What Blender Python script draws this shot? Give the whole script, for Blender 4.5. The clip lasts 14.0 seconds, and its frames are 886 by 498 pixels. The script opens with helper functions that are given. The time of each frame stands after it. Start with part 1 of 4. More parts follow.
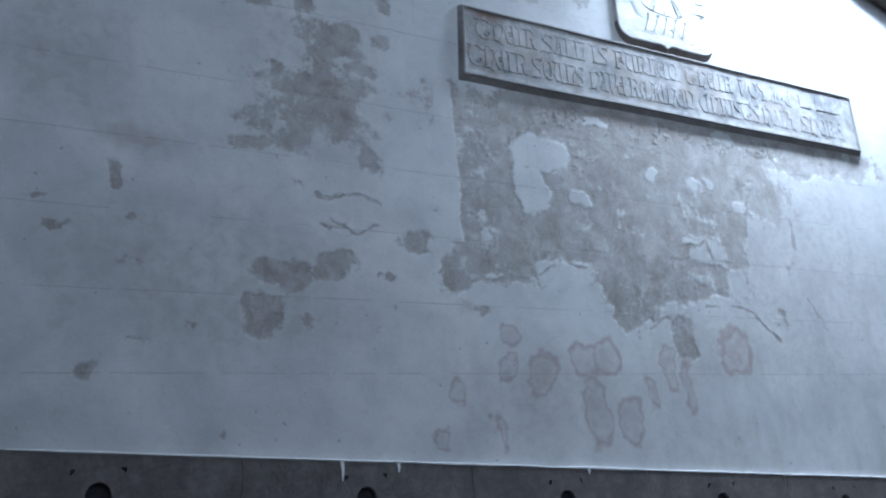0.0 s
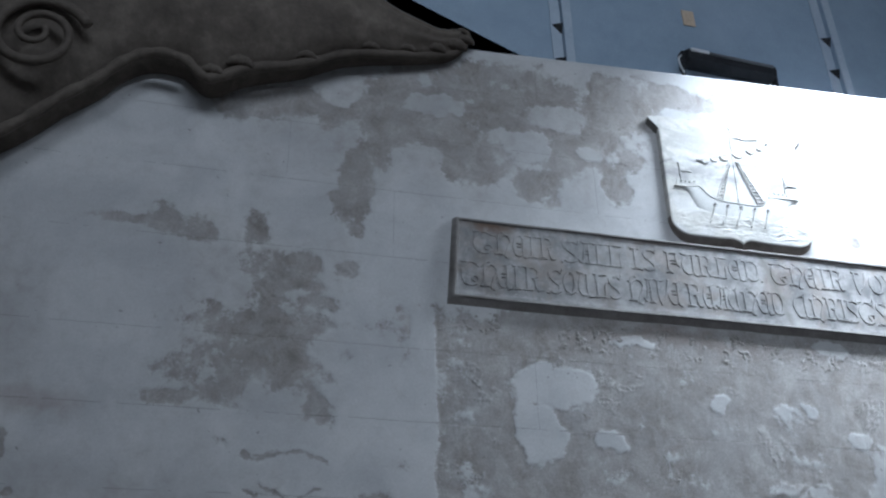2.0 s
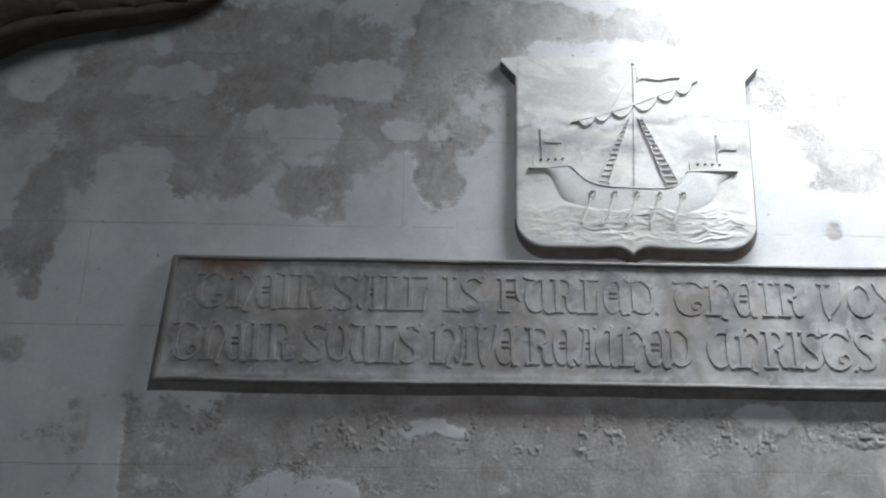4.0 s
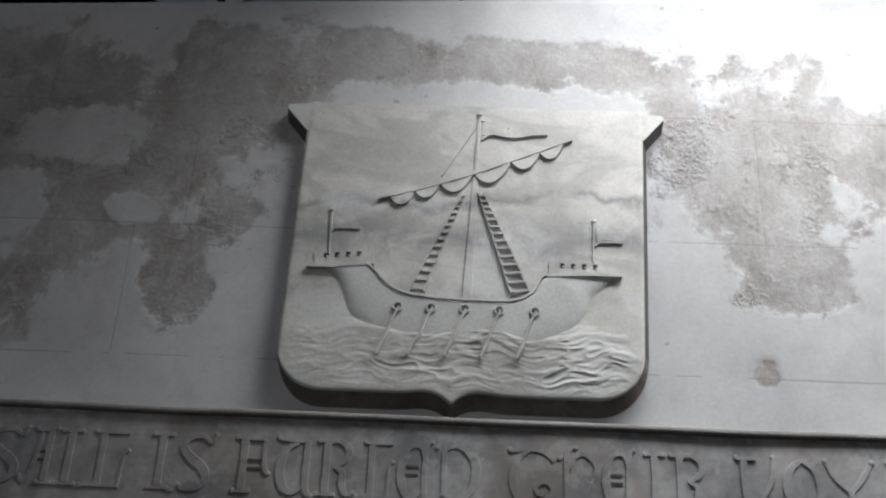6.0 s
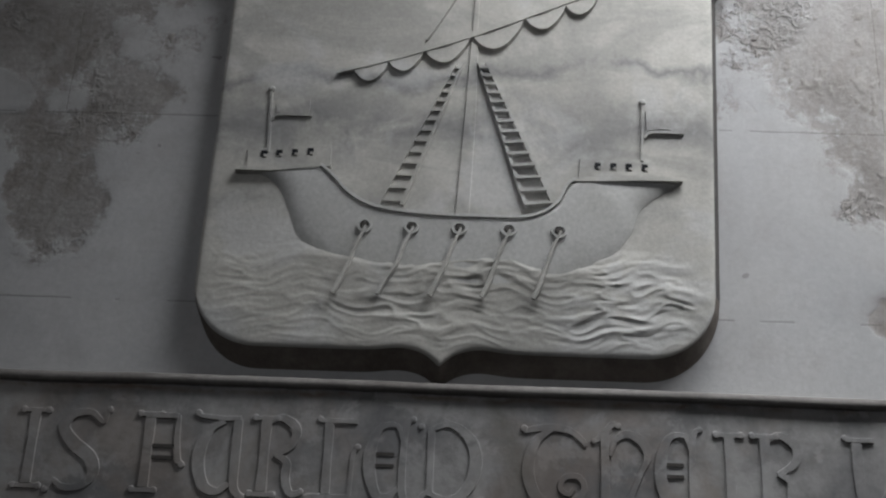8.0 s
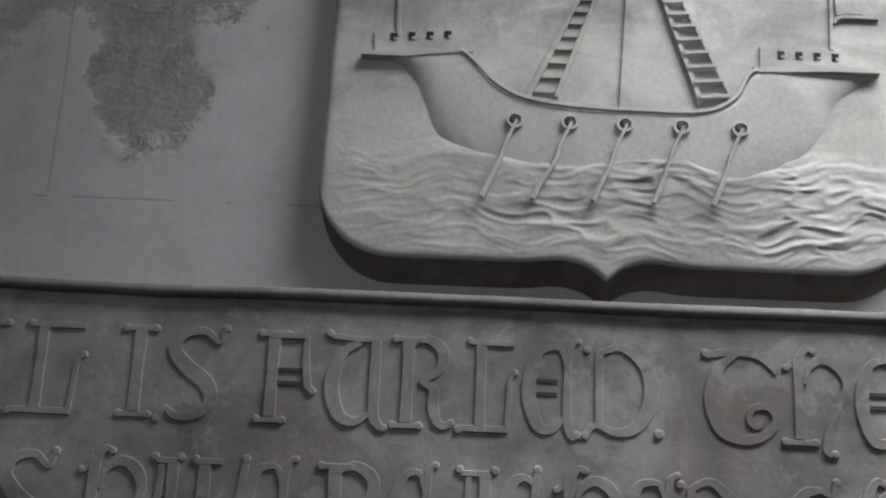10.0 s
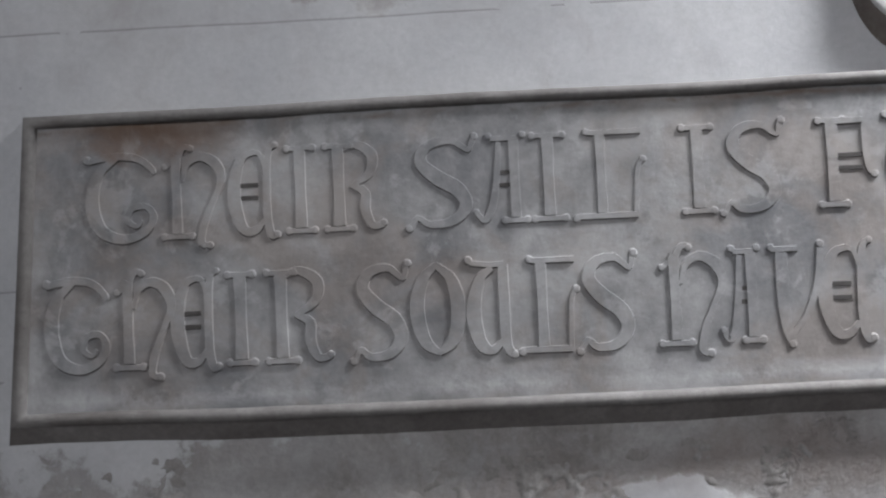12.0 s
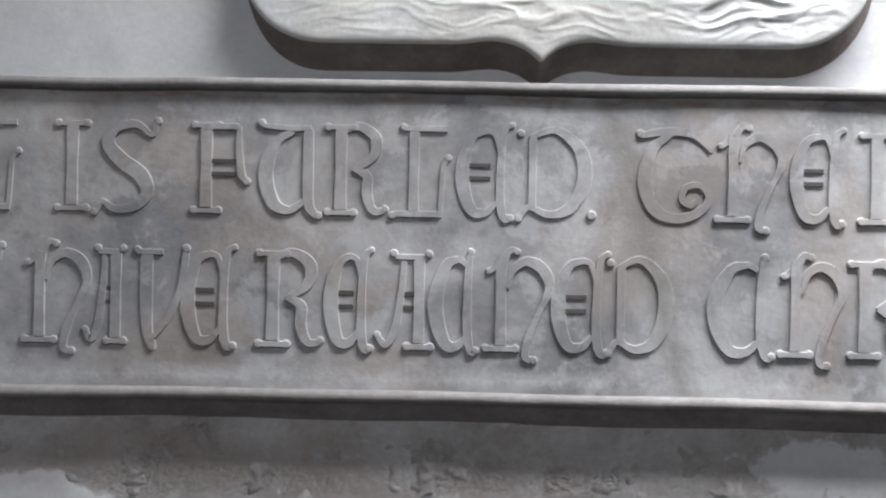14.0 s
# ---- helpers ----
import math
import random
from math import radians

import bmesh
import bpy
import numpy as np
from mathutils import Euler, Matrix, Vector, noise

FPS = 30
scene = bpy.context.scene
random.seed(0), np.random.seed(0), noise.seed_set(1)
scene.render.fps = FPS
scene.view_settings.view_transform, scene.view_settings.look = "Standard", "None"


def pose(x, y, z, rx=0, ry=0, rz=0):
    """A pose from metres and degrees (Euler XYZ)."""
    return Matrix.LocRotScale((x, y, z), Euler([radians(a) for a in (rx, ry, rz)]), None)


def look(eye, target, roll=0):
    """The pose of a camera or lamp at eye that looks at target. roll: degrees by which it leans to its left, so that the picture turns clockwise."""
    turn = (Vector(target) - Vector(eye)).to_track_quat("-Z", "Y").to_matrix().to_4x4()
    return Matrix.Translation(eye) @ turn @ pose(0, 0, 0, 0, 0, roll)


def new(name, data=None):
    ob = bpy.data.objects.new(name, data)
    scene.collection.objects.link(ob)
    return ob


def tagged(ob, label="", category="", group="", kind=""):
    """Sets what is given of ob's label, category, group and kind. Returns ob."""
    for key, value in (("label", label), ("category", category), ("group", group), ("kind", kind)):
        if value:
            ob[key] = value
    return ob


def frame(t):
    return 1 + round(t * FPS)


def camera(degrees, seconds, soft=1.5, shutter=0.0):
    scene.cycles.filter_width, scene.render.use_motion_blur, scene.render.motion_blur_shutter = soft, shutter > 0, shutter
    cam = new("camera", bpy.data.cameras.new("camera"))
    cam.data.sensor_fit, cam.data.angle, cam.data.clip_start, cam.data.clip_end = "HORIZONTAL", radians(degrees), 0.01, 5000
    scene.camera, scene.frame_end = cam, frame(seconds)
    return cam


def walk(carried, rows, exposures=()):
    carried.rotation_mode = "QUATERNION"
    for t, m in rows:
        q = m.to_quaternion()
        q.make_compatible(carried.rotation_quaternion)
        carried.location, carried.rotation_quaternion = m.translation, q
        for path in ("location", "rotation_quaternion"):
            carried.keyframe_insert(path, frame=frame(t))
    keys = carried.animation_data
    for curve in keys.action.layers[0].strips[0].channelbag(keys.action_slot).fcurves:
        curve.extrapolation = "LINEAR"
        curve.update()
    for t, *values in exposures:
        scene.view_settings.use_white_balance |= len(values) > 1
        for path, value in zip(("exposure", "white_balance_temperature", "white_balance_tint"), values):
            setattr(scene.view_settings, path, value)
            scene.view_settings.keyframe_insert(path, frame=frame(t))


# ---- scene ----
cam = camera(52.0, 14.0, soft=2.3)
PATH = [
    (0, (-2.917, -4.363, 1.541), (-1.916, -2.715, 2.073), -4.5),
    (0.5, (-2.58, -4.257, 1.602), (-1.661, -2.602, 2.248), -4.8),
    (1, (-2.117, -4.379, 1.652), (-1.277, -2.734, 2.420), -4.7),
    (1.5, (-1.733, -4.525, 1.767), (-1.113, -2.827, 2.623), -2.1),
    (2, (-1.165, -4.248, 1.999), (-0.728, -2.549, 2.960), -1.0),
    (2.5, (-0.548, -4.056, 2.347), (-0.211, -2.299, 3.239), -1.3),
    (3, (0.032, -3.822, 2.726), (0.256, -2.042, 3.611), -1.6),
    (3.5, (0.5, -3.554, 2.908), (0.665, -1.744, 3.742), -1.6),
    (4, (0.967, -3.383, 3.401), (1.01, -1.508, 4.095), 0.6),
    (4.2, (1.036, -3.183, 3.329), (1.136, -1.344, 4.109), -0.5),
    (6.3, (1.848, -2.19, 4.117), (1.784, -0.357, 4.916), 2.5),
    (6.5, (1.845, -2.071, 4.117), (1.778, -0.249, 4.939), 2.1),
    (7, (1.828, -1.892, 4.166), (1.769, -0.05, 4.941), 2.2),
    (7.2, (1.839, -1.888, 4.158), (1.772, -0.045, 4.932), 2.4),
    (9.3, (1.829, -1.25, 4.769), (1.81, 0.742, 4.945), 2.2),
    (9.5, (1.756, -1.255, 4.666), (1.715, 0.731, 4.899), 2.3),
    (10, (1.549, -1.437, 4.340), (1.532, 0.509, 4.801), 2.5),
    (10.5, (1.276, -1.432, 4.323), (1.246, 0.535, 4.681), 0.8),
    (11, (0.963, -1.437, 4.367), (0.883, 0.556, 4.512), -1.1),
    (11.5, (0.74, -1.45, 4.311), (0.653, 0.546, 4.405), -1.7),
    (12, (0.717, -1.46, 4.294), (0.646, 0.537, 4.379), -2.7),
    (12.5, (0.917, -1.452, 4.330), (0.894, 0.548, 4.361), -3.0),
    (13, (1.185, -1.426, 4.294), (1.129, 0.572, 4.348), -1.7),
    (13.5, (1.371, -1.421, 4.295), (1.356, 0.578, 4.351), -0.8),
    (14, (1.676, -1.426, 4.330), (1.64, 0.574, 4.347), 1.1),
]
walk(cam, [(t, look(eye, target, roll)) for t, eye, target, roll in PATH], exposures=[
    (0.0, 1.2, 5150, 7), (1.0, 0.88, 5300, 8), (1.5, 0.76, 5500, 8), (2.0, 0.80, 5650, 8), (2.5, 0.78, 5800, 8), (3.5, 0.28, 6250, 9), (4.0, 0.22, 6300, 10),
    (6.5, -1.15, 6600, 12), (7.2, -1.35, 6600, 12), (9.5, -1.38, 6600, 12), (10.0, -0.68, 6550, 12), (10.5, -0.08, 6500, 13), (11.0, 0.42, 6450, 13), (12.0, 0.92, 6450, 14), (13.0, 0.85, 6450, 14), (14.0, 0.58, 6450, 14)])

BASE = 1.6          # height of the wall's own zero line over the floor
UP = Vector((0, 0, BASE))

# ---- light ----
world = bpy.data.worlds.new("world")
scene.world = world
world.use_nodes = True
sky = world.node_tree.nodes.new("ShaderNodeTexSky")
sky.sky_type, sky.sun_disc, sky.sun_elevation, sky.sun_rotation = "NISHITA", False, radians(50), radians(200)
world.node_tree.links.new(sky.outputs[0], world.node_tree.nodes["Background"].inputs[0])
world.node_tree.nodes["Background"].inputs[1].default_value = 0.1


def area(name, eye, target, sx, sy, watts, colour):
    d = bpy.data.lights.new(name, "AREA")
    d.shape, d.size, d.size_y, d.energy, d.color = "RECTANGLE", sx, sy, watts, colour
    ob = new(name, d)
    ob.matrix_world = look(eye, target)
    return ob


area("skylight_daylight", (3.4, -0.60, 6.42), (3.4, -0.52, 4.6), 2.9, 0.4, 170, (0.93, 0.97, 1.0)).data.spread = radians(130)
# added fill lamp, high in front of the wall; no window is built here
area("front_fill_light", (-0.6, -5.6, 7.75), (0.0, 0.0, 3.6), 6.0, 1.4, 132, (0.92, 0.96, 1.0))


# ---- materials ----
def nodes(name):
    m = bpy.data.materials.new(name)
    m.use_nodes = True
    t = m.node_tree
    return m, t, t.nodes["Principled BSDF"]


def node(t, kind, **values):
    n = t.nodes.new(kind)
    for k, v in values.items():
        n.inputs[k].default_value = v
    return n


def noise_node(t, scale, detail=6.0, rough=0.6, distort=0.0, vec=None):
    n = node(t, "ShaderNodeTexNoise", Scale=scale, Detail=detail, Roughness=rough, Distortion=distort)
    if vec is None:
        c = t.nodes.new("ShaderNodeTexCoord")
        vec = c.outputs["Object"]
    t.links.new(vec, n.inputs["Vector"])
    return n.outputs["Fac"]


def ramp(t, value, stops):
    r = t.nodes.new("ShaderNodeValToRGB")
    e = r.color_ramp.elements
    while len(e) < len(stops):
        e.new(0.5)
    for i, (p, c) in enumerate(stops):
        e[i].position = p
        e[i].color = (*c, 1) if isinstance(c, tuple) else (c, c, c, 1)
    t.links.new(value, r.inputs[0])
    return r.outputs[0]


def maths(t, op, a, b=None, c=None, clamp=False):
    m = t.nodes.new("ShaderNodeMath")
    m.operation, m.use_clamp = op, clamp
    for i, v in enumerate((a, b, c)):
        if v is None:
            continue
        if isinstance(v, (int, float)):
            m.inputs[i].default_value = v
        else:
            t.links.new(v, m.inputs[i])
    return m.outputs[0]


def mixed(t, fac, a, b, blend="MIX"):
    m = t.nodes.new("ShaderNodeMix")
    m.data_type, m.blend_type = "RGBA", blend
    for i, v in ((0, fac), (6, a), (7, b)):
        if isinstance(v, (int, float)):
            m.inputs[i].default_value = v
        elif isinstance(v, tuple):
            m.inputs[i].default_value = (*v, 1)
        else:
            t.links.new(v, m.inputs[i])
    return m.outputs[2]


def bumped(t, bsdf, height, distance, strength=1.0):
    b = node(t, "ShaderNodeBump", Distance=distance, Strength=strength)
    t.links.new(height, b.inputs["Height"])
    t.links.new(b.outputs[0], bsdf.inputs["Normal"])


def stone(name, dark, mid, light, rough=0.8, scale=3.0, grain=70.0, depth=0.003, metal=0.0):
    """A mottled material: large clouds, finer blotches and a fine grain that also gives relief."""
    m, t, b = nodes(name)
    big = noise_node(t, scale, 5, 0.6, 0.6)
    small = noise_node(t, scale * 5, 6, 0.65, 0.3)
    fine = noise_node(t, grain, 4, 0.7)
    both = maths(t, "ADD", maths(t, "MULTIPLY", big, 0.6), maths(t, "MULTIPLY", small, 0.4))
    col = ramp(t, both, [(0.32, dark), (0.5, mid), (0.68, light)])
    col = mixed(t, 0.25, col, ramp(t, fine, [(0.3, 0.25), (0.7, 0.75)]), "OVERLAY")
    t.links.new(col, b.inputs["Base Color"])
    b.inputs["Roughness"].default_value, b.inputs["Metallic"].default_value = rough, metal
    bumped(t, b, maths(t, "ADD", fine, maths(t, "MULTIPLY", small, 0.8)), depth, 0.6)
    return m


def plaster_material():
    """Old whitewash over grey render: the field 'bare' says where the wash has come off, 'damp' where salts have stained it."""
    m, t, b = nodes("whitewashed_plaster")
    co = t.nodes.new("ShaderNodeTexCoord").outputs["Object"]
    f1, f2, f3 = noise_node(t, 14, 8, 0.65, 0.4, co), noise_node(t, 75, 6, 0.7, 0.2, co), noise_node(t, 2.2, 5, 0.6, 0.4, co)
    at = t.nodes.new("ShaderNodeAttribute")
    at.attribute_name = "bare"
    dp = t.nodes.new("ShaderNodeAttribute")
    dp.attribute_name = "damp"
    v = maths(t, "ADD", at.outputs["Fac"], maths(t, "MULTIPLY", maths(t, "SUBTRACT", f1, 0.5), 0.95))
    v = maths(t, "ADD", v, maths(t, "MULTIPLY", maths(t, "SUBTRACT", f2, 0.5), 0.6))
    f4 = noise_node(t, 34, 7, 0.7, 0.6, co)
    v = maths(t, "ADD", v, maths(t, "MULTIPLY", maths(t, "SUBTRACT", f4, 0.5), 0.75))
    bare = t.nodes.new("ShaderNodeMapRange")
    bare.interpolation_type = "SMOOTHSTEP"
    for i, x in ((1, -0.10), (2, 0.15)):
        bare.inputs[i].default_value = x
    t.links.new(v, bare.inputs[0])
    bare = bare.outputs[0]
    wash = ramp(t, f3, [(0.3, (0.36, 0.362, 0.368)), (0.55, (0.45, 0.45, 0.452)), (0.75, (0.51, 0.507, 0.503))])
    wash = mixed(t, 0.12, wash, ramp(t, f2, [(0.3, 0.2), (0.7, 0.8)]), "OVERLAY")
    grey = ramp(t, noise_node(t, 6, 7, 0.7, 0.5, co), [(0.28, (0.16, 0.145, 0.134)), (0.5, (0.247, 0.230, 0.217)), (0.7, (0.36, 0.347, 0.334))])
    grey = mixed(t, 0.3, grey, ramp(t, f2, [(0.3, 0.2), (0.7, 0.8)]), "OVERLAY")
    vl = t.nodes.new("ShaderNodeAttribute")
    vl.attribute_name = "veil"
    veil = maths(t, "MULTIPLY", vl.outputs["Fac"], ramp(t, f1, [(0.3, 0.15), (0.7, 0.85)]))
    wash = mixed(t, maths(t, "MULTIPLY", veil, 0.8), wash, (0.31, 0.298, 0.288))
    streak = node(t, "ShaderNodeMapping", Scale=(1.25, 1.0, 0.8))
    t.links.new(co, streak.inputs[0])
    film = ramp(t, noise_node(t, 8.5, 9, 0.72, 0.7, streak.outputs[0]), [(0.50, 0.0), (0.60, 1.0)])
    thin = ramp(t, noise_node(t, 3.1, 6, 0.65, 0.4, streak.outputs[0]), [(0.40, 0.0), (0.66, 0.7)])
    left_over = maths(t, "MAXIMUM", maths(t, "MULTIPLY", film, 0.5), thin)
    shown = maths(t, "MULTIPLY", bare, maths(t, "SUBTRACT", 0.95, maths(t, "MULTIPLY", left_over, 0.62)))
    col = mixed(t, shown, wash, grey)
    dv = maths(t, "ADD", dp.outputs["Fac"], maths(t, "MULTIPLY", maths(t, "SUBTRACT", f1, 0.5), 0.7), clamp=True)
    col = mixed(t, maths(t, "MULTIPLY", dv, 0.95), col, (0.235, 0.185, 0.165))
    # scored joints of the render, broken here and there
    sep = t.nodes.new("ShaderNodeSeparateXYZ")
    t.links.new(co, sep.inputs[0])
    wob = maths(t, "MULTIPLY", maths(t, "SUBTRACT", noise_node(t, 3, 3, 0.5, 0, co), 0.5), 0.012)
    z = maths(t, "ADD", sep.outputs[2], wob)
    x = maths(t, "ADD", sep.outputs[0], wob)
    line = None
    for h in (0.62, 1.02, 1.42, 1.81, 2.20, 2.72, 3.142, 3.528, 3.93):
        d = maths(t, "LESS_THAN", maths(t, "ABSOLUTE", maths(t, "SUBTRACT", z, h + BASE)), 0.0016)
        line = d if line is None else maths(t, "MAXIMUM", line, d)
    for p, lo, hi in ((0.88, 3.14, 3.53), (1.02, 3.53, 3.93), (0.55, 3.93, 4.4), (2.66, 3.53, 3.93), (-0.35, 2.72, 3.14), (0.42, 1.81, 2.2), (2.35, 1.42, 2.2), (-0.95, 3.14, 3.53)):
        d = maths(t, "LESS_THAN", maths(t, "ABSOLUTE", maths(t, "SUBTRACT", x, p)), 0.0014)
        s = maths(t, "MULTIPLY", maths(t, "GREATER_THAN", z, lo + BASE), maths(t, "LESS_THAN", z, hi + BASE))
        line = maths(t, "MAXIMUM", line, maths(t, "MULTIPLY", d, s))
    gaps = maths(t, "GREATER_THAN", noise_node(t, 4.5, 3, 0.6, 0, co), 0.45)
    line = maths(t, "MULTIPLY", line, gaps)
    col = mixed(t, maths(t, "MULTIPLY", line, 0.42), col, (0.13, 0.12, 0.11))
    # small knocks
    spots = maths(t, "GREATER_THAN", noise_node(t, 21, 2, 0.4, 0.0, co), 0.735)
    col = mixed(t, maths(t, "MULTIPLY", spots, 0.5), col, (0.16, 0.15, 0.14))
    t.links.new(col, b.inputs["Base Color"])
    b.inputs["Roughness"].default_value = 0.82
    b.inputs["Specular IOR Level"].default_value = 0.25
    crust = maths(t, "MULTIPLY", bare, maths(t, "ADD", f2, maths(t, "MULTIPLY", f1, 0.6)))
    h = maths(t, "SUBTRACT", maths(t, "MULTIPLY", crust, 0.28), maths(t, "MULTIPLY", bare, 0.35))
    crumb = ramp(t, noise_node(t, 3.4, 4, 0.6, 0.5, co), [(0.57, 0.0), (0.66, 1.0)])
    grit = ramp(t, noise_node(t, 46, 5, 0.65, 0.8, co), [(0.42, 0.0), (0.6, 1.0)])
    h = maths(t, "ADD", h, maths(t, "MULTIPLY", maths(t, "MULTIPLY", crumb, bare), maths(t, "MULTIPLY", grit, 0.75)))
    h = maths(t, "ADD", h, maths(t, "MULTIPLY", f2, 0.12))
    h = maths(t, "SUBTRACT", h, maths(t, "MULTIPLY", line, 1.0))
    bumped(t, b, h, 0.006, 0.8)
    return m


def clouded_limestone(name):
    """Buff limestone with grey rain smudges lying across it."""
    m, t, b = nodes(name)
    co = t.nodes.new("ShaderNodeTexCoord").outputs["Object"]
    k = node(t, "ShaderNodeMapping", Scale=(1.0, 1.0, 2.3))
    t.links.new(co, k.inputs[0])
    big, mid, fine = noise_node(t, 3.0, 6, 0.6, 0.9, k.outputs[0]), noise_node(t, 9, 7, 0.65, 0.4, co), noise_node(t, 110, 4, 0.7, 0, co)
    col = ramp(t, mid, [(0.3, (0.40, 0.39, 0.362)), (0.5, (0.465, 0.452, 0.42)), (0.7, (0.53, 0.518, 0.486))])
    smudge = ramp(t, big, [(0.47, 0.0), (0.56, 0.8), (0.66, 1.0)])
    col = mixed(t, maths(t, "MULTIPLY", smudge, 0.7), col, (0.31, 0.306, 0.288))
    sep = t.nodes.new("ShaderNodeSeparateXYZ")
    t.links.new(co, sep.inputs[0])
    for height, slope, thick, force in ((3.500, 0.0, 0.075, 0.8), (3.612, 0.06, 0.022, 0.8), (3.335, 0.0, 0.03, 0.3)):
        drift = maths(t, "MULTIPLY", maths(t, "SUBTRACT", noise_node(t, 5.0, 5, 0.6, 0.3, co), 0.5), 0.22)
        axis = maths(t, "ADD", height + BASE, maths(t, "MULTIPLY", maths(t, "SUBTRACT", sep.outputs[0], 1.8), slope))
        off = maths(t, "ABSOLUTE", maths(t, "SUBTRACT", maths(t, "ADD", sep.outputs[2], drift), axis))
        belt = maths(t, "SUBTRACT", 1.0, maths(t, "DIVIDE", off, thick), clamp=True)
        belt = maths(t, "MULTIPLY", belt, ramp(t, noise_node(t, 7.0, 6, 0.65, 0.5, co), [(0.36, 0.0), (0.50, 1.0)]))
        col = mixed(t, maths(t, "MULTIPLY", belt, force), col, (0.20, 0.20, 0.202))
    pale = ramp(t, noise_node(t, 4.0, 5, 0.6, 0.6, co), [(0.52, 0.0), (0.60, 1.0)])
    col = mixed(t, maths(t, "MULTIPLY", pale, 0.5), col, (0.53, 0.53, 0.53))
    col = mixed(t, 0.2, col, ramp(t, fine, [(0.3, 0.25), (0.7, 0.75)]), "OVERLAY")
    t.links.new(col, b.inputs["Base Color"])
    b.inputs["Roughness"].default_value = 0.66
    bumped(t, b, maths(t, "ADD", fine, mid), 0.001, 0.5)
    return m


def stained_tablet(name, lift):
    """Lead-grey stone with pale lime patches, a rusty corner and one slanting dark run."""
    m, t, b = nodes(name)
    co = t.nodes.new("ShaderNodeTexCoord").outputs["Object"]
    big, mid, fine = noise_node(t, 3.6, 7, 0.68, 0.2, co), noise_node(t, 11, 7, 0.65, 0.5, co), noise_node(t, 95, 4, 0.7, 0, co)
    col = ramp(t, big, [(0.40, (0.155 + lift, 0.155 + lift, 0.158 + lift)), (0.5, (0.235 + lift, 0.231 + lift, 0.229 + lift)), (0.60, (0.31 + lift, 0.305 + lift, 0.30 + lift))])
    col = mixed(t, 0.4, col, ramp(t, mid, [(0.3, 0.25), (0.7, 0.75)]), "OVERLAY")
    lime = ramp(t, noise_node(t, 7.5, 9, 0.7, 0.25, co), [(0.53, 0.0), (0.58, 1.0)])
    col = mixed(t, maths(t, "MULTIPLY", lime, 0.42), col, (0.38, 0.376, 0.37))
    warm = ramp(t, noise_node(t, 4.2, 6, 0.65, 0.6, co), [(0.49, 0.0), (0.62, 1.0)])
    col = mixed(t, maths(t, "MULTIPLY", warm, 0.38), col, (0.225, 0.178, 0.145))
    sep = t.nodes.new("ShaderNodeSeparateXYZ")
    t.links.new(co, sep.inputs[0])
    x, z = sep.outputs[0], maths(t, "SUBTRACT", sep.outputs[2], BASE)
    wob = maths(t, "MULTIPLY", maths(t, "SUBTRACT", mid, 0.5), 0.16)
    dx = maths(t, "DIVIDE", maths(t, "SUBTRACT", maths(t, "ADD", x, wob), 0.20), 0.17)
    dz = maths(t, "DIVIDE", maths(t, "SUBTRACT", maths(t, "ADD", z, wob), 2.965), 0.062)
    rust = maths(t, "SUBTRACT", 1.0, maths(t, "ADD", maths(t, "MULTIPLY", dx, dx), maths(t, "MULTIPLY", dz, dz)), clamp=True)
    col = mixed(t, maths(t, "MULTIPLY", rust, 0.8), col, (0.13, 0.075, 0.045))
    patchy = ramp(t, noise_node(t, 6, 6, 0.7, 0.3, co), [(0.42, 0.0), (0.56, 1.0)])
    for level, half, tone, force in ((2.974, 0.007, (0.13, 0.085, 0.055), 0.75), (2.540, 0.022, (0.46, 0.455, 0.45), 0.6)):
        rim_run = maths(t, "SUBTRACT", 1.0, maths(t, "DIVIDE", maths(t, "ABSOLUTE", maths(t, "SUBTRACT", maths(t, "ADD", z, maths(t, "MULTIPLY", wob, 0.15)), level)), half), clamp=True)
        col = mixed(t, maths(t, "MULTIPLY", maths(t, "MULTIPLY", rim_run, patchy), force), col, tone)
    axis = maths(t, "ADD", 1.90, maths(t, "MULTIPLY", maths(t, "SUBTRACT", 2.98, z), 0.28))
    run = maths(t, "SUBTRACT", 1.0, maths(t, "DIVIDE", maths(t, "ABSOLUTE", maths(t, "SUBTRACT", maths(t, "ADD", x, maths(t, "MULTIPLY", wob, 0.3)), axis)), 0.034), clamp=True)
    col = mixed(t, maths(t, "MULTIPLY", run, 0.55), col, (0.12, 0.115, 0.10))
    t.links.new(col, b.inputs["Base Color"])
    b.inputs["Roughness"].default_value = 0.66
    bumped(t, b, maths(t, "ADD", maths(t, "MULTIPLY", fine, 0.6), mid), 0.0022, 0.5)
    return m


PLASTER = plaster_material()
TABLET = stained_tablet("lead_grey_tablet_stone", 0.0)
# tablet splay: shade below the rim is put into this darker brown
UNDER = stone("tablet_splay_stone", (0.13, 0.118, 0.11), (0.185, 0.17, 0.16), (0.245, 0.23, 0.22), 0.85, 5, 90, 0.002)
# shield underside: brown grime with shade mixed into the colour
GRIME_SHADE = stone("grimy_shaded_stone", (0.10, 0.084, 0.072), (0.15, 0.13, 0.116), (0.21, 0.187, 0.17), 0.85, 5, 90, 0.002)
LIME = stone("lime_run", (0.42, 0.42, 0.42), (0.52, 0.52, 0.52), (0.6, 0.6, 0.6), 0.85, 6, 90, 0.002)
CRUMB = stone("plaster_crumb", (0.17, 0.158, 0.147), (0.25, 0.235, 0.222), (0.35, 0.335, 0.322), 0.85, 12, 140, 0.002)
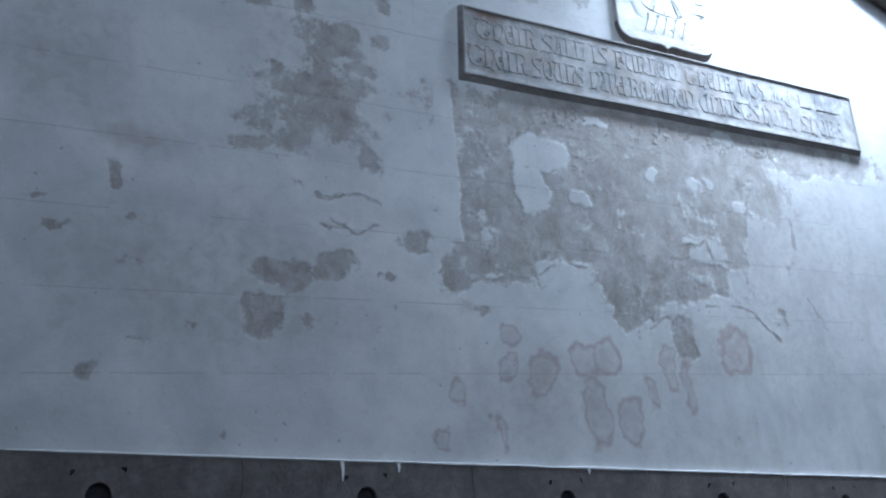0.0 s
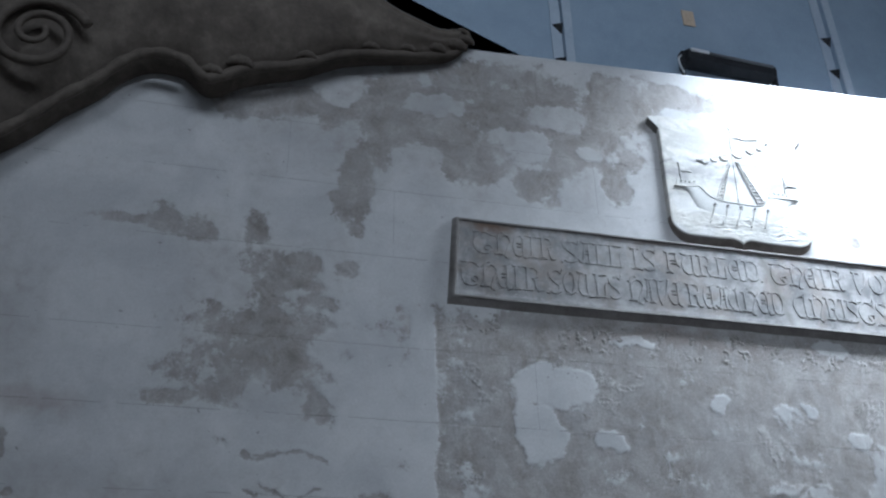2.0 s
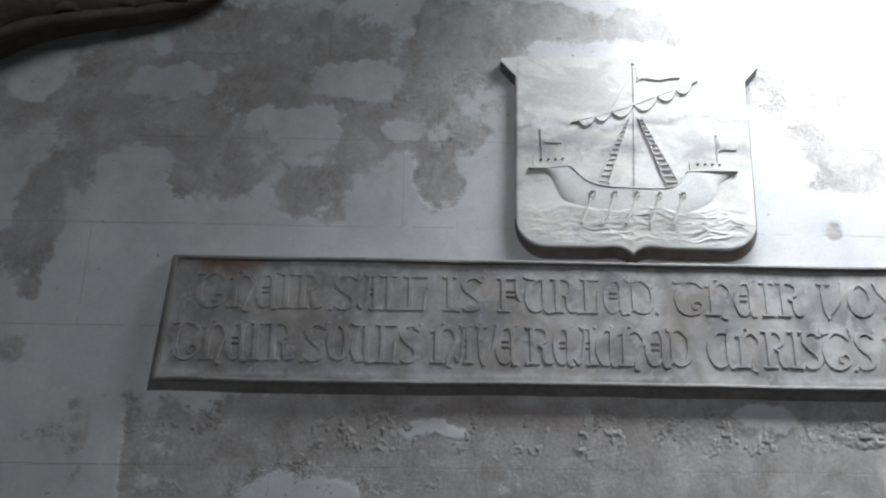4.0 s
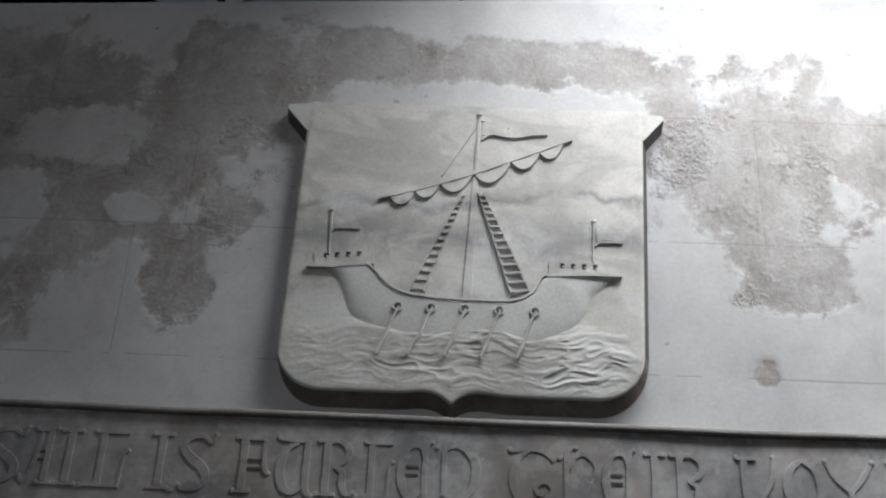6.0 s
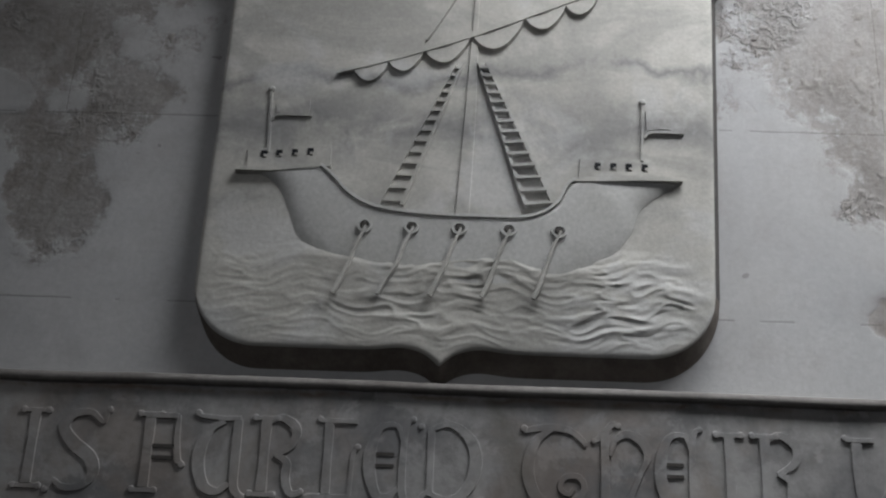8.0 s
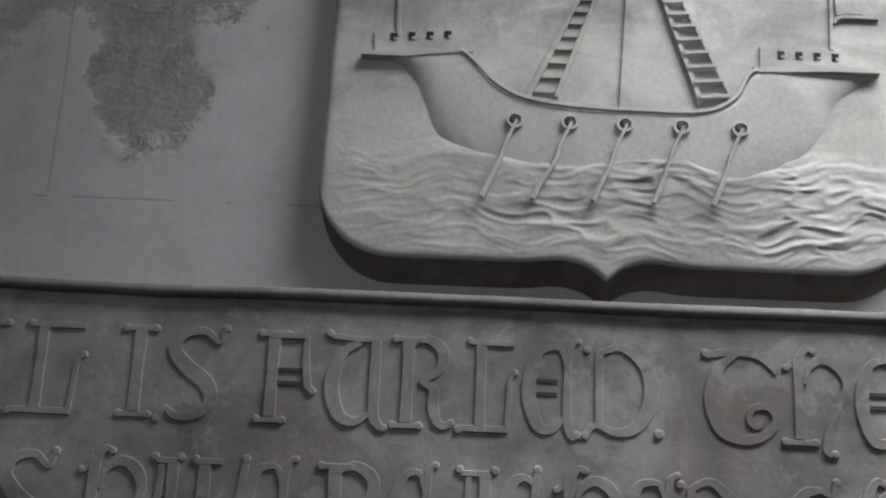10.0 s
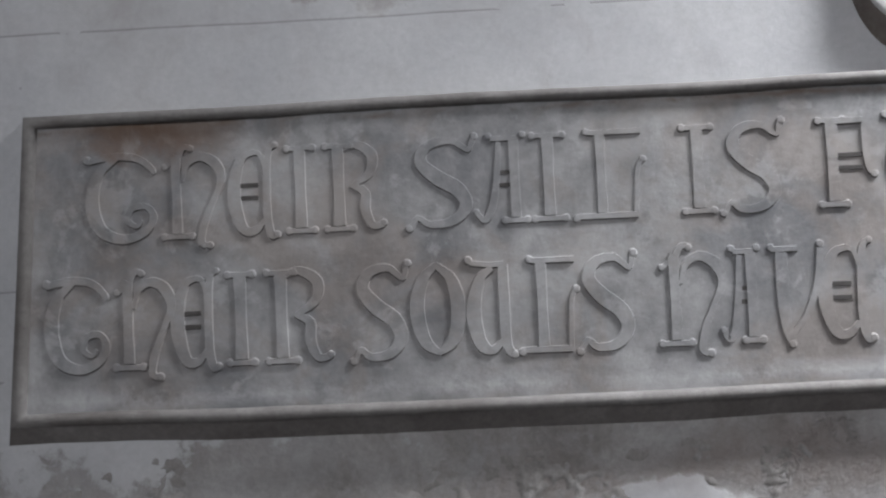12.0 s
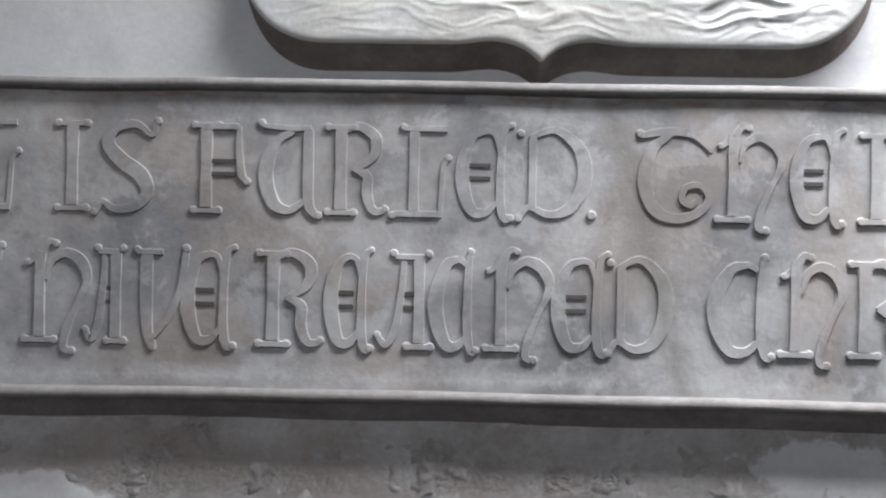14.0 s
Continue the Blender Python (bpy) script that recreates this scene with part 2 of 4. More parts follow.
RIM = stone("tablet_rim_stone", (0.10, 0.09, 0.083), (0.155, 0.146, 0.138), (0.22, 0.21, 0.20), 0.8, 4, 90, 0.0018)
LETTER = stained_tablet("letter_stone", 0.004)
# dark copy of the stone: shade for faces that look down
LOW_SHADE = stone("low_shade_stone", (0.075, 0.068, 0.062), (0.11, 0.102, 0.095), (0.16, 0.15, 0.142), 0.85, 6, 110, 0.001)
# near black: crossbars, plus shade on the shield's right side and in rowlocks
NEAR_BLACK = stone("near_black_stone", (0.035, 0.031, 0.028), (0.055, 0.05, 0.046), (0.085, 0.078, 0.072), 0.85, 8, 120, 0.001)
SHIELD = clouded_limestone("shield_limestone")
HULL = stone("hull_limestone", (0.40, 0.395, 0.375), (0.465, 0.463, 0.45), (0.53, 0.53, 0.52), 0.7, 3.5, 110, 0.0005)
CARVED = stone("weathered_carved_stone", (0.040, 0.031, 0.024), (0.072, 0.058, 0.046), (0.125, 0.105, 0.085), 0.85, 3, 50, 0.005)
PLINTH = stone("dark_plinth_stone", (0.05, 0.042, 0.04), (0.085, 0.074, 0.07), (0.14, 0.125, 0.118), 0.8, 4, 60, 0.004)
PANEL = stone("blue_painted_steel_sheet", (0.20, 0.265, 0.345), (0.24, 0.312, 0.396), (0.28, 0.35, 0.437), 0.5, 1.2, 120, 0.0006)
FLANGE = stone("pale_blue_flange", (0.30, 0.36, 0.436), (0.353, 0.412, 0.481), (0.406, 0.458, 0.525), 0.45, 3, 120, 0.0006)
# black of the steel parts, also used for shade in holes and gaps
DARK = stone("black_steel_and_shade", (0.010, 0.011, 0.013), (0.018, 0.019, 0.022), (0.030, 0.031, 0.034), 0.5, 4, 120, 0.0008)
DARK.node_tree.nodes["Principled BSDF"].inputs["Specular IOR Level"].default_value = 0.12
LENS = stone("dark_lamp_glass", (0.06, 0.064, 0.07), (0.09, 0.096, 0.104), (0.13, 0.138, 0.15), 0.3, 5, 150, 0.0003)
METAL = stone("pale_lamp_metal", (0.60, 0.61, 0.63), (0.68, 0.69, 0.71), (0.75, 0.76, 0.78), 0.4, 5, 150, 0.0004, metal=0.3)
CARD = stone("buff_card", (0.42, 0.33, 0.24), (0.50, 0.40, 0.30), (0.56, 0.46, 0.36), 0.9, 8, 90, 0.0006)
# kept pale so that the unseen room throws fill light back
ROOM = stone("room_bounce_plaster", (0.30, 0.30, 0.305), (0.40, 0.40, 0.405), (0.48, 0.48, 0.485), 0.9, 1.5, 50, 0.003)
FLOOR = stone("worn_grey_flagstone", (0.10, 0.098, 0.095), (0.15, 0.147, 0.143), (0.21, 0.205, 0.20), 0.7, 2, 40, 0.003)


for dull in (TABLET, LETTER, RIM, SHIELD, HULL, UNDER, GRIME_SHADE):
    dull.node_tree.nodes["Principled BSDF"].inputs["Specular IOR Level"].default_value = 0.22


# ---- shape helpers ----
def mesh_of(name, verts, faces, material, smooth=True):
    me = bpy.data.meshes.new(name)
    me.from_pydata([tuple(v) for v in verts], [], faces)
    me.materials.append(material)
    me.update()
    if smooth:
        me.polygons.foreach_set("use_smooth", [True] * len(me.polygons))
    return me


def part(name, data, parent, label=""):
    ob = new(name, data)
    ob.parent = parent
    return tagged(ob, label) if label else ob


def box(lo, hi, bevel=0.004):
    bm = bmesh.new()
    bmesh.ops.create_cube(bm, size=1)
    for v in bm.verts:
        v.co = Vector([(l + h) / 2 + c * (h - l) for l, h, c in zip(lo, hi, v.co)])
    if bevel:
        bmesh.ops.bevel(bm, geom=bm.edges[:], offset=bevel, segments=2, affect="EDGES")
    return bm


def from_bm(name, bm, material, smooth=False):
    me = bpy.data.meshes.new(name)
    bm.to_mesh(me)
    bm.free()
    me.materials.append(material)
    if smooth:
        me.polygons.foreach_set("use_smooth", [True] * len(me.polygons))
    return me


def spline(points, steps=8):
    """A smooth curve through the points (rows of any width)."""
    p = [np.array(q, float) for q in points]
    if len(p) == 2:
        return [p[0] + (p[1] - p[0]) * s for s in np.linspace(0, 1, 3)]
    p = [2 * p[0] - p[1]] + p + [2 * p[-1] - p[-2]]
    out = []
    for i in range(1, len(p) - 2):
        for s in np.linspace(0, 1, steps, endpoint=False):
            a, b, c, d = p[i - 1:i + 3]
            out.append(0.5 * (2 * b + (c - a) * s + (2 * a - 5 * b + 4 * c - d) * s * s + (3 * b - a - 3 * c + d) * s ** 3))
    return out + [p[-2]]


class Relief:
    """Raised bands and knobs on a plane that faces -y, gathered into one mesh."""

    def __init__(self):
        self.v, self.f, self.n, self.low = [], [], 0, []

    def band(self, rows, y, height, bevel=0.35, steps=7, curve=True, flank=0.6):
        """rows: x, z, half width. A band with sloping sides and a flat top."""
        rows = spline(rows, steps) if curve else [np.array(r, float) for r in rows]
        self.n += 1
        top = y - height - 0.00013 * (self.n % 7)
        base = len(self.v)
        k = len(rows)
        for i, (x, z, w) in enumerate(rows):
            a, b = rows[max(i - 1, 0)], rows[min(i + 1, k - 1)]
            dx, dz = b[0] - a[0], b[1] - a[1]
            q = math.hypot(dx, dz) or 1e-9
            nx, nz = -dz / q, dx / q
            w = max(w, 0.0006)
            e = min(height * 0.55, w * bevel)
            # lower flanks lean out more, so a dark edge shows under each stroke
            fa, fb = height * flank * max(0.3, -nz), height * flank * max(0.3, nz)
            for s, yy in ((w + fa, y + 0.001), (w, top + height * 0.04), (w - e * 0.06, top), (-(w - e * 0.06), top), (-w, top + height * 0.04), (-(w + fb), y + 0.001)):
                self.v.append((x + nx * s, yy, z + nz * s))
        for i in range(k - 1):
            for j in range(5):
                o = base + i * 6 + j
                self.f.append((o, o + 1, o + 7, o + 6))
                # down-facing flanks are gathered for the shade-dark material
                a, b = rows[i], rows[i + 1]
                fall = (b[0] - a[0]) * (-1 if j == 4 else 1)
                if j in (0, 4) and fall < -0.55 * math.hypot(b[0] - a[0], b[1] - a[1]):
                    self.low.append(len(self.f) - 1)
        self.f.append(tuple(base + j for j in range(5, -1, -1)))
        self.f.append(tuple(base + (k - 1) * 6 + j for j in range(6)))

    def knob(self, x, z, r, y, height):
        base, n = len(self.v), 10
        for k, (rr, hh) in enumerate(((1.12, 0.0), (0.90, 0.80), (0.66, 0.96))):
            for i in range(n):
                a = 2 * math.pi * i / n
                self.v.append((x + r * rr * math.cos(a), y - height * hh + 0.0008 * (k == 0), z + r * rr * math.sin(a)))
        self.v.append((x, y - height, z))
        for k in range(2):
            for i in range(n):
                j = (i + 1) % n
                self.f.append((base + k * n + i, base + (k + 1) * n + i, base + (k + 1) * n + j, base + k * n + j))
                # the knob's down-facing faces too
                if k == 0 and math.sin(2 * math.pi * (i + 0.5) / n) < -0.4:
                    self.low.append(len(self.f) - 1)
        for i in range(n):
            self.f.append((base + 2 * n + i, base + 3 * n, base + 2 * n + (i + 1) % n))

    def mesh(self, name, material, lined=None):
        """lined: a second material, dark for shade, for the flanks that look down."""
        bm = bmesh.new()
        vs = [bm.verts.new(c) for c in self.v]
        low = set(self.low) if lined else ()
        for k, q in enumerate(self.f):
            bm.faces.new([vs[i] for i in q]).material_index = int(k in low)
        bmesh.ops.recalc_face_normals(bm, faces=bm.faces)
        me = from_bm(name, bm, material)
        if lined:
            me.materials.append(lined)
        return me


def value_noise(x, z, seed):
    """Smooth noise between -1 and 1 on arrays."""
    rng = np.random.RandomState(seed)
    grid = rng.uniform(-1, 1, (64, 64))
    xi, zi = np.floor(x).astype(int), np.floor(z).astype(int)
    fx, fz = x - xi, z - zi
    fx, fz = fx * fx * (3 - 2 * fx), fz * fz * (3 - 2 * fz)
    g = lambda a, b: grid[a % 64, b % 64]
    return (g(xi, zi) * (1 - fx) + g(xi + 1, zi) * fx) * (1 - fz) + (g(xi, zi + 1) * (1 - fx) + g(xi + 1, zi + 1) * fx) * fz


def clouds(x, z, scale, seed, octaves=4):
    out, a = 0, 1.0
    for o in range(octaves):
        out = out + a * value_noise(x * scale * 2 ** o + 7.3 * o, z * scale * 2 ** o + 3.1 * o, seed + o)
        a *= 0.5
    return out / 1.9


# ---- the wall ----
def wall_top(x):
    return 4.27 + 0.045 * np.clip(x, -0.2, 3.6)


# x, z, half width, half height of the places where the wash is gone
BARE_UPPER = [(-1.05, 3.64, .36, .13), (-.24, 3.73, .36, .27), (.30, 4.02, .62, .16), (.68, 3.75, .60, .42), (-.31, 3.43, .25, .15), (-.57, 3.16, .09, .30), (.13, 3.46, .24, .20),
              (.54, 3.32, .15, .13), (1.00, 3.38, .10, .18), (1.1, 4.02, .34, .2), (-1.25, 3.70, .16, .1), (2.62, 3.80, .30, .26), (2.68, 3.46, .17, .12), (1.75, 4.10, 1.0, .10), (2.62, 3.15, .025, .02), (3.1, 3.85, .3, .2)]
BARE_LEFT = [(-1.04, 2.05, .38, .19), (-1.08, 2.25, .34, .11), (-.93, 2.56, .20, .14), (-1.45, 2.80, .16, .10), (-1.70, 2.80, .14, .03), (-1.06, 2.85, .06, .11), (-.62, 3.0, .07, .12), (-.82, 2.40, .24, .04), (-.62, 2.62, .07, .05), (-1.4, 1.86, .12, .04), (-.72, 1.84, .06, .09),
             (-.43, 1.38, .12, .06), (-.22, 1.24, .09, .12), (-1.25, 1.16, .15, .08), (-.95, 1.21, .12, .07), (-1.37, .92, .11, .10), (-1.12, .89, .05, .05), (-.62, 1.15, .07, .02)]
SPOTS = [(-.95, .91, .05, .02), (-.70, .86, .03, .05), (-.03, .99, .06, .03), (-2.22, .62, .04, .04), (-1.76, .88, .03, .02), (-2.0, .75, .07, .02),
         (-2.1, 1.55, .04, .05), (-2.53, 1.40, .08, .02), (-2.36, 1.29, .06, .02), (-2.03, 1.39, .015, .015), (-1.99, 1.16, .05, .03), (-.6, 1.02, .03, .03),
         (-1.62, .35, .02, .02), (-1.0, 1.62, .14, .012), (-.98, 1.47, .1, .015)]
BARE_LOWER = [(.62, 2.05, .78, .42), (.55, 1.6, .68, .38), (1.35, 1.65, .65, .55), (1.25, 2.2, 1.2, .24), (1.13, 1.05, .16, .16), (1.57, .86, .10, .14),
              (2.35, 2.05, .55, .32), (1.7, 1.2, .18, .2), (2.2, 1.55, .14, .25)]
VEILS = [(2.7, 1.0, 1.1, .7), (.3, 3.8, 1.2, .42), (2.3, 1.5, .8, .6), (2.6, 2.2, .9, .25), (2.9, 1.7, 1.3, .75), (1.9, .75, .9, .3), (-1.0, 2.35, .5, .55), (-.2, 3.6, 1.3, .6), (3.0, 3.6, .7, .6), (-1.6, 1.1, .9, .5), (-2.3, 2.2, .5, .6), (.5, .45, .8, .3)]
WASHED = [(.54, 2.05, .21, .11), (.42, 1.79, .11, .17), (.79, 1.78, .08, .055), (.62, 1.24, .24, .10), (.2, 1.12, .3, .08), (-.30, 1.36, .07, .06), (1.91, 1.50, .17, .12), (2.0, 1.02, .4, .11),
          (.66, 3.81, .20, .10), (.47, 3.57, .14, .085), (-.23, 3.33, .15, .13), (-.92, 3.26, .12, .09), (-.70, 3.77, .12, .09), (-.09, 3.78, .18, .08), (.86, 3.56, .10, .05), (.30, 3.62, .09, .05), (2.0, 2.0, .05, .05),
          (1.48, 2.02, .06, .05), (2.3, 1.85, .08, .05), (2.25, 2.38, .10, .06), (1.0, 2.33, .10, .03), (1.46, 3.5, .1, .25)]
SALTS = [(.15, .83, .08, .08), (.13, .64, .07, .08), (.36, .58, .09, .14), (.71, .70, .15, .13), (.90, .74, .09, .14), (.75, .35, .10, .25), (1.01, .31, .09, .18),
         (-.39, .28, .08, .07), (-.23, .50, .06, .09), (2.02, .79, .16, .17), (1.4, .7, .07, .15), (1.2, .5, .05, .14), (0.0, .3, .04, .12), (1.55, .55, .05, .2)]


# edges of loose wash, followed along
PEELS = [[(-.08, 1.2), (.2, 1.2), (.39, 1.23), (.56, 1.32), (.71, 1.32), (.89, 1.25), (.97, 1.10), (1.03, .96), (1.11, .85)],
         [(1.11, .85), (1.27, .95), (1.43, 1.01), (1.7, 1.08), (2.04, 1.11), (2.31, 1.04), (2.51, .88)],
         [(1.4, 1.28), (1.54, 1.45), (1.8, 1.54), (1.99, 1.61), (2.12, 1.57)], [(1.93, 1.52), (1.97, 1.35), (1.91, 1.23)],
         [(2.88, 1.81), (2.88, 1.59), (2.76, 1.36)], [(2.9, 1.19), (3.0, 1.06), (3.07, .98)],
         [(-.95, 1.6), (-.77, 1.64), (-.66, 1.6)], [(-.92, 1.45), (-.82, 1.415), (-.7, 1.45)]]


def gather(x, z, blobs, sharp=1.0):
    f = np.full(x.shape, -2.0)
    for cx, cz, rx, rz in blobs:
        r = (np.abs((x - cx) / rx) ** 2.6 + np.abs((z - cz) / rz) ** 2.6) ** (1 / 2.6)
        f = np.maximum(f, (1 - r) * sharp * min(1.0, min(rx, rz) / 0.12 + 0.35))
    return f


def build_wall():
    xs = np.concatenate([np.linspace(-6.0, -2.75, 40), np.arange(-2.72, 4.2, 0.0088), np.linspace(4.24, 7.5, 40)])
    vs = np.concatenate([np.linspace(-1.6, -0.35, 12), np.arange(-0.3, 4.2, 0.0088), np.linspace(4.215, 4.26, 4)])
    X, V = np.meshgrid(xs, vs)
    Z = V + (wall_top(X) - 4.27) * np.clip((V - 3.2) / 1.06, 0, 1)
    wx = X + 0.06 * clouds(X, Z, 4.0, 11) + 0.035 * clouds(X, Z, 13.0, 21, 3)
    wz = Z + 0.06 * clouds(X, Z, 4.0, 31) + 0.035 * clouds(X, Z, 13.0, 41, 3)
    wx, wz = wx + 0.022 * clouds(X, Z, 26.0, 14, 2), wz + 0.022 * clouds(X, Z, 26.0, 15, 2)
    wx, wz = wx + 0.07 * clouds(X, Z, 1.7, 12), wz + 0.06 * clouds(X, Z, 1.7, 13)
    # a lighter wander for the patches whose outline is plain to see
    mx, mz = X + 0.5 * (wx - X), Z + 0.5 * (wz - Z)
    bare = np.maximum.reduce([gather(mx, mz, BARE_UPPER), gather(mx, mz, BARE_LEFT, 0.75), gather(wx, wz, BARE_LOWER), gather(wx, wz, SPOTS, 0.6) - 0.06, 1.6 * gather(X, wz, [(1.95, 2.36, 2.15, .20)])])
    # the big patch ends along the two long peeling edges
    foot = np.interp(wx, [p for p, _ in PEELS[0] + PEELS[1][1:]], [q for _, q in PEELS[0] + PEELS[1][1:]])
    patch = np.minimum.reduce([(wz - foot) * 5.0, (2.3 - wz) * 4.0, (X + 0.14) * 8.0, (2.15 - wx) * 0.8]) + 0.25 * clouds(X, Z, 3.5, 331, 4)
    bare = np.maximum(bare, np.clip(patch, -2, 0.30))
    bare = np.clip(bare, -0.9, 0.45) + 0.65 * clouds(X, Z, 7.0, 51, 5) * np.clip((bare + 0.55) / 0.4, 0, 1)
    bare = np.minimum(bare, -1.35 * gather(X + 0.55 * (wx - X) + 0.05 * clouds(X, Z, 9, 63, 3), Z + 0.55 * (wz - Z) + 0.05 * clouds(X, Z, 9, 65, 3), WASHED) + 0.42 * clouds(X, Z, 7, 61, 5))
    # the square edge of the repaired render under the tablet
    edge = np.clip((X + 0.12 + 0.02 * clouds(X, Z, 5, 71)) / 0.05, -1.5, 1)
    lower = (Z < 2.44) & (Z > 1.40) & (X > -0.25) & (X < 0.2)
    bare = np.where(lower, np.minimum(bare, edge), bare)
    ring = gather(wx, wz, SALTS)
    damp = np.clip(0.6 - np.abs(ring - 0.15) * 3.0, 0, 1) + 0.5 * np.clip(ring, 0, 0.6)
    smudge = gather(wx, wz, [(-1.98, 1.77, .2, .08), (-.15, 1.0, .05, .05), (2.62, 3.15, .03, .03), (1.3, 2.38, .7, .05)])
    damp = damp + 0.5 * np.clip(smudge + 0.3, 0, 0.8)
    veil = np.clip(gather(wx, wz, VEILS) * 1.6 + 0.9 * clouds(X * 1.6, Z * 0.55, 4.0, 201, 5) + 0.05, 0, 1)
    # grey runs down the wall under the far end of the tablet
    runs = np.clip(1.3 * clouds(X * 2.4, Z * 0.8, 4.0, 231, 5) + 0.25, 0, 1) * np.clip((X - 0.9) / 0.5, 0, 1) * np.clip((2.3 - Z) / 0.4, 0, 1)
    veil = np.maximum(veil, runs)
    soft = np.clip((bare + 0.06) / 0.16, 0, 1)
    Y = 0.0014 * soft + 0.003 * clouds(X, Z, 1.1, 81) + soft * 0.0010 * clouds(X, Z, 22.0, 91, 2)
    # lifted lips where the wash is peeling
    Y = Y - 0.0016 * np.exp(-((bare + 0.05) / 0.07) ** 2) * np.clip(clouds(X, Z, 5.0, 95, 2), 0, 1)
    # ridges where the coats of wash curl away from the wall
    jx = X + 0.055 * clouds(X, Z, 7.0, 301, 5)
    jz = Z + 0.055 * clouds(X, Z, 7.0, 311, 5)
    for way in PEELS:
        d = np.full(X.shape, 9.0)
        side = np.zeros(X.shape)
        for (ax, az), (bx, bz) in zip(way[:-1], way[1:]):
            ux, uz = bx - ax, bz - az
            s = np.clip(((jx - ax) * ux + (jz - az) * uz) / (ux * ux + uz * uz), 0, 1)
            ex, ez = jx - ax - s * ux, jz - az - s * uz
            r = np.hypot(ex, ez)
            near = r < d
            side = np.where(near, np.sign(ux * ez - uz * ex), side)
            d = np.where(near, r, d)
        e = np.where(side > 0, d / 0.022, d / 0.006)
        Y = Y - 0.0024 * np.exp(-e * e) * np.clip(0.1 + 1.6 * clouds(X, Z, 8.0, 321, 3), 0.0, 1.1)
        bare = np.maximum(bare, np.where(side < 0, 0.3 - np.abs(d - 0.012) * 18, -2) + np.minimum(0, 1.2 * clouds(X, Z, 8.0, 321, 3)))
    ny, nx = X.shape
    co = np.stack([X, Y, Z + BASE], -1).reshape(-1, 3)
    last = co[-nx:].copy()
    last[:, 1] = 0.2
    co = np.concatenate([co, last])
    i = np.arange((ny) * nx).reshape(ny, nx)
    full = np.concatenate([i, (ny * nx + np.arange(nx))[None]])
    q = np.stack([full[:-1, :-1], full[:-1, 1:], full[1:, 1:], full[1:, :-1]], -1).reshape(-1, 4)
    me = bpy.data.meshes.new("wall_north")
    me.vertices.add(len(co))
    me.vertices.foreach_set("co", co.ravel())
    me.loops.add(q.size)
    me.loops.foreach_set("vertex_index", q.ravel())
    me.polygons.add(len(q))
    me.polygons.foreach_set("loop_start", np.arange(0, q.size, 4))
    me.update(calc_edges=True)
    me.polygons.foreach_set("use_smooth", [True] * len(q))
    for name, field in (("bare", bare), ("damp", damp), ("veil", veil)):
        at = me.attributes.new(name, "FLOAT", "POINT")
        full_field = np.concatenate([field.ravel(), field[-1]])
        at.data.foreach_set("value", full_field.astype(np.float32))
    me.materials.append(PLASTER)
    ob = tagged(new("wall_north", me), "whitewashed wall with flaking patches of bare grey render", "wall", kind="structure")
    bm = box((-6.0, 0.03, 0), (7.5, 0.2, 5.8), 0)
    part("wall_core", from_bm("wall_core", bm, ROOM), ob)
    return ob


build_wall()


def slab(name, lo, hi, material, label, category):
    return tagged(new(name, from_bm(name, box(lo, hi, 0), material)), label, category, kind="structure")


# unseen room shell, added to close the place and bounce light
slab("floor", (-6.2, -8.2, -0.2), (7.7, 0.0, 0.0), FLOOR, "worn grey stone floor below the memorial wall", "floor")
slab("wall_west", (-6.2, -8.2, 0), (-6.0, 2.4, 8.2), ROOM, "unseen plastered side wall, added to close the room", "wall")
slab("wall_east", (7.5, -8.2, 0), (7.7, 2.4, 8.2), ROOM, "unseen plastered side wall, added to close the room", "wall")
slab("wall_south", (-6.0, -8.2, 0), (7.5, -8.0, 8.2), ROOM, "unseen plastered rear wall, added to close the room", "wall")
slab("ceiling", (-6.2, -8.2, 8.0), (7.7, 2.4, 8.2), ROOM, "unseen ceiling, added to close the room", "ceiling")
# black slab added to keep the gap above the wall dark
slab("wall_behind", (-6.0, 2.2, 0), (7.5, 2.4, 8.0), DARK, "black backing for the unlit gap behind the memorial wall", "wall")


# ---- the inscribed tablet ----
def ring_points(x0, x1, z0, z1, nx=60, nz=9):
    """A rectangle's outline, walked once round, with points along its sides."""
    a = [(x, z0) for x in np.linspace(x0, x1, nx)[:-1]] + [(x1, z) for z in np.linspace(z0, z1, nz)[:-1]]
    return a + [(x, z1) for x in np.linspace(x1, x0, nx)[:-1]] + [(x0, z) for z in np.linspace(z1, z0, nz)[:-1]]


TX0, TX1, TZ0, TZ1 = 0.0, 3.90, 2.502, 2.998
FACE_Y = -0.024


def slant(x, z):
    """The short end of the tablet runs out a little towards the foot."""
    return 0.034 * np.clip((TZ1 - z) / (TZ1 - TZ0), 0, 1.1) * np.clip(1 - x / 0.6, 0, 1.1)


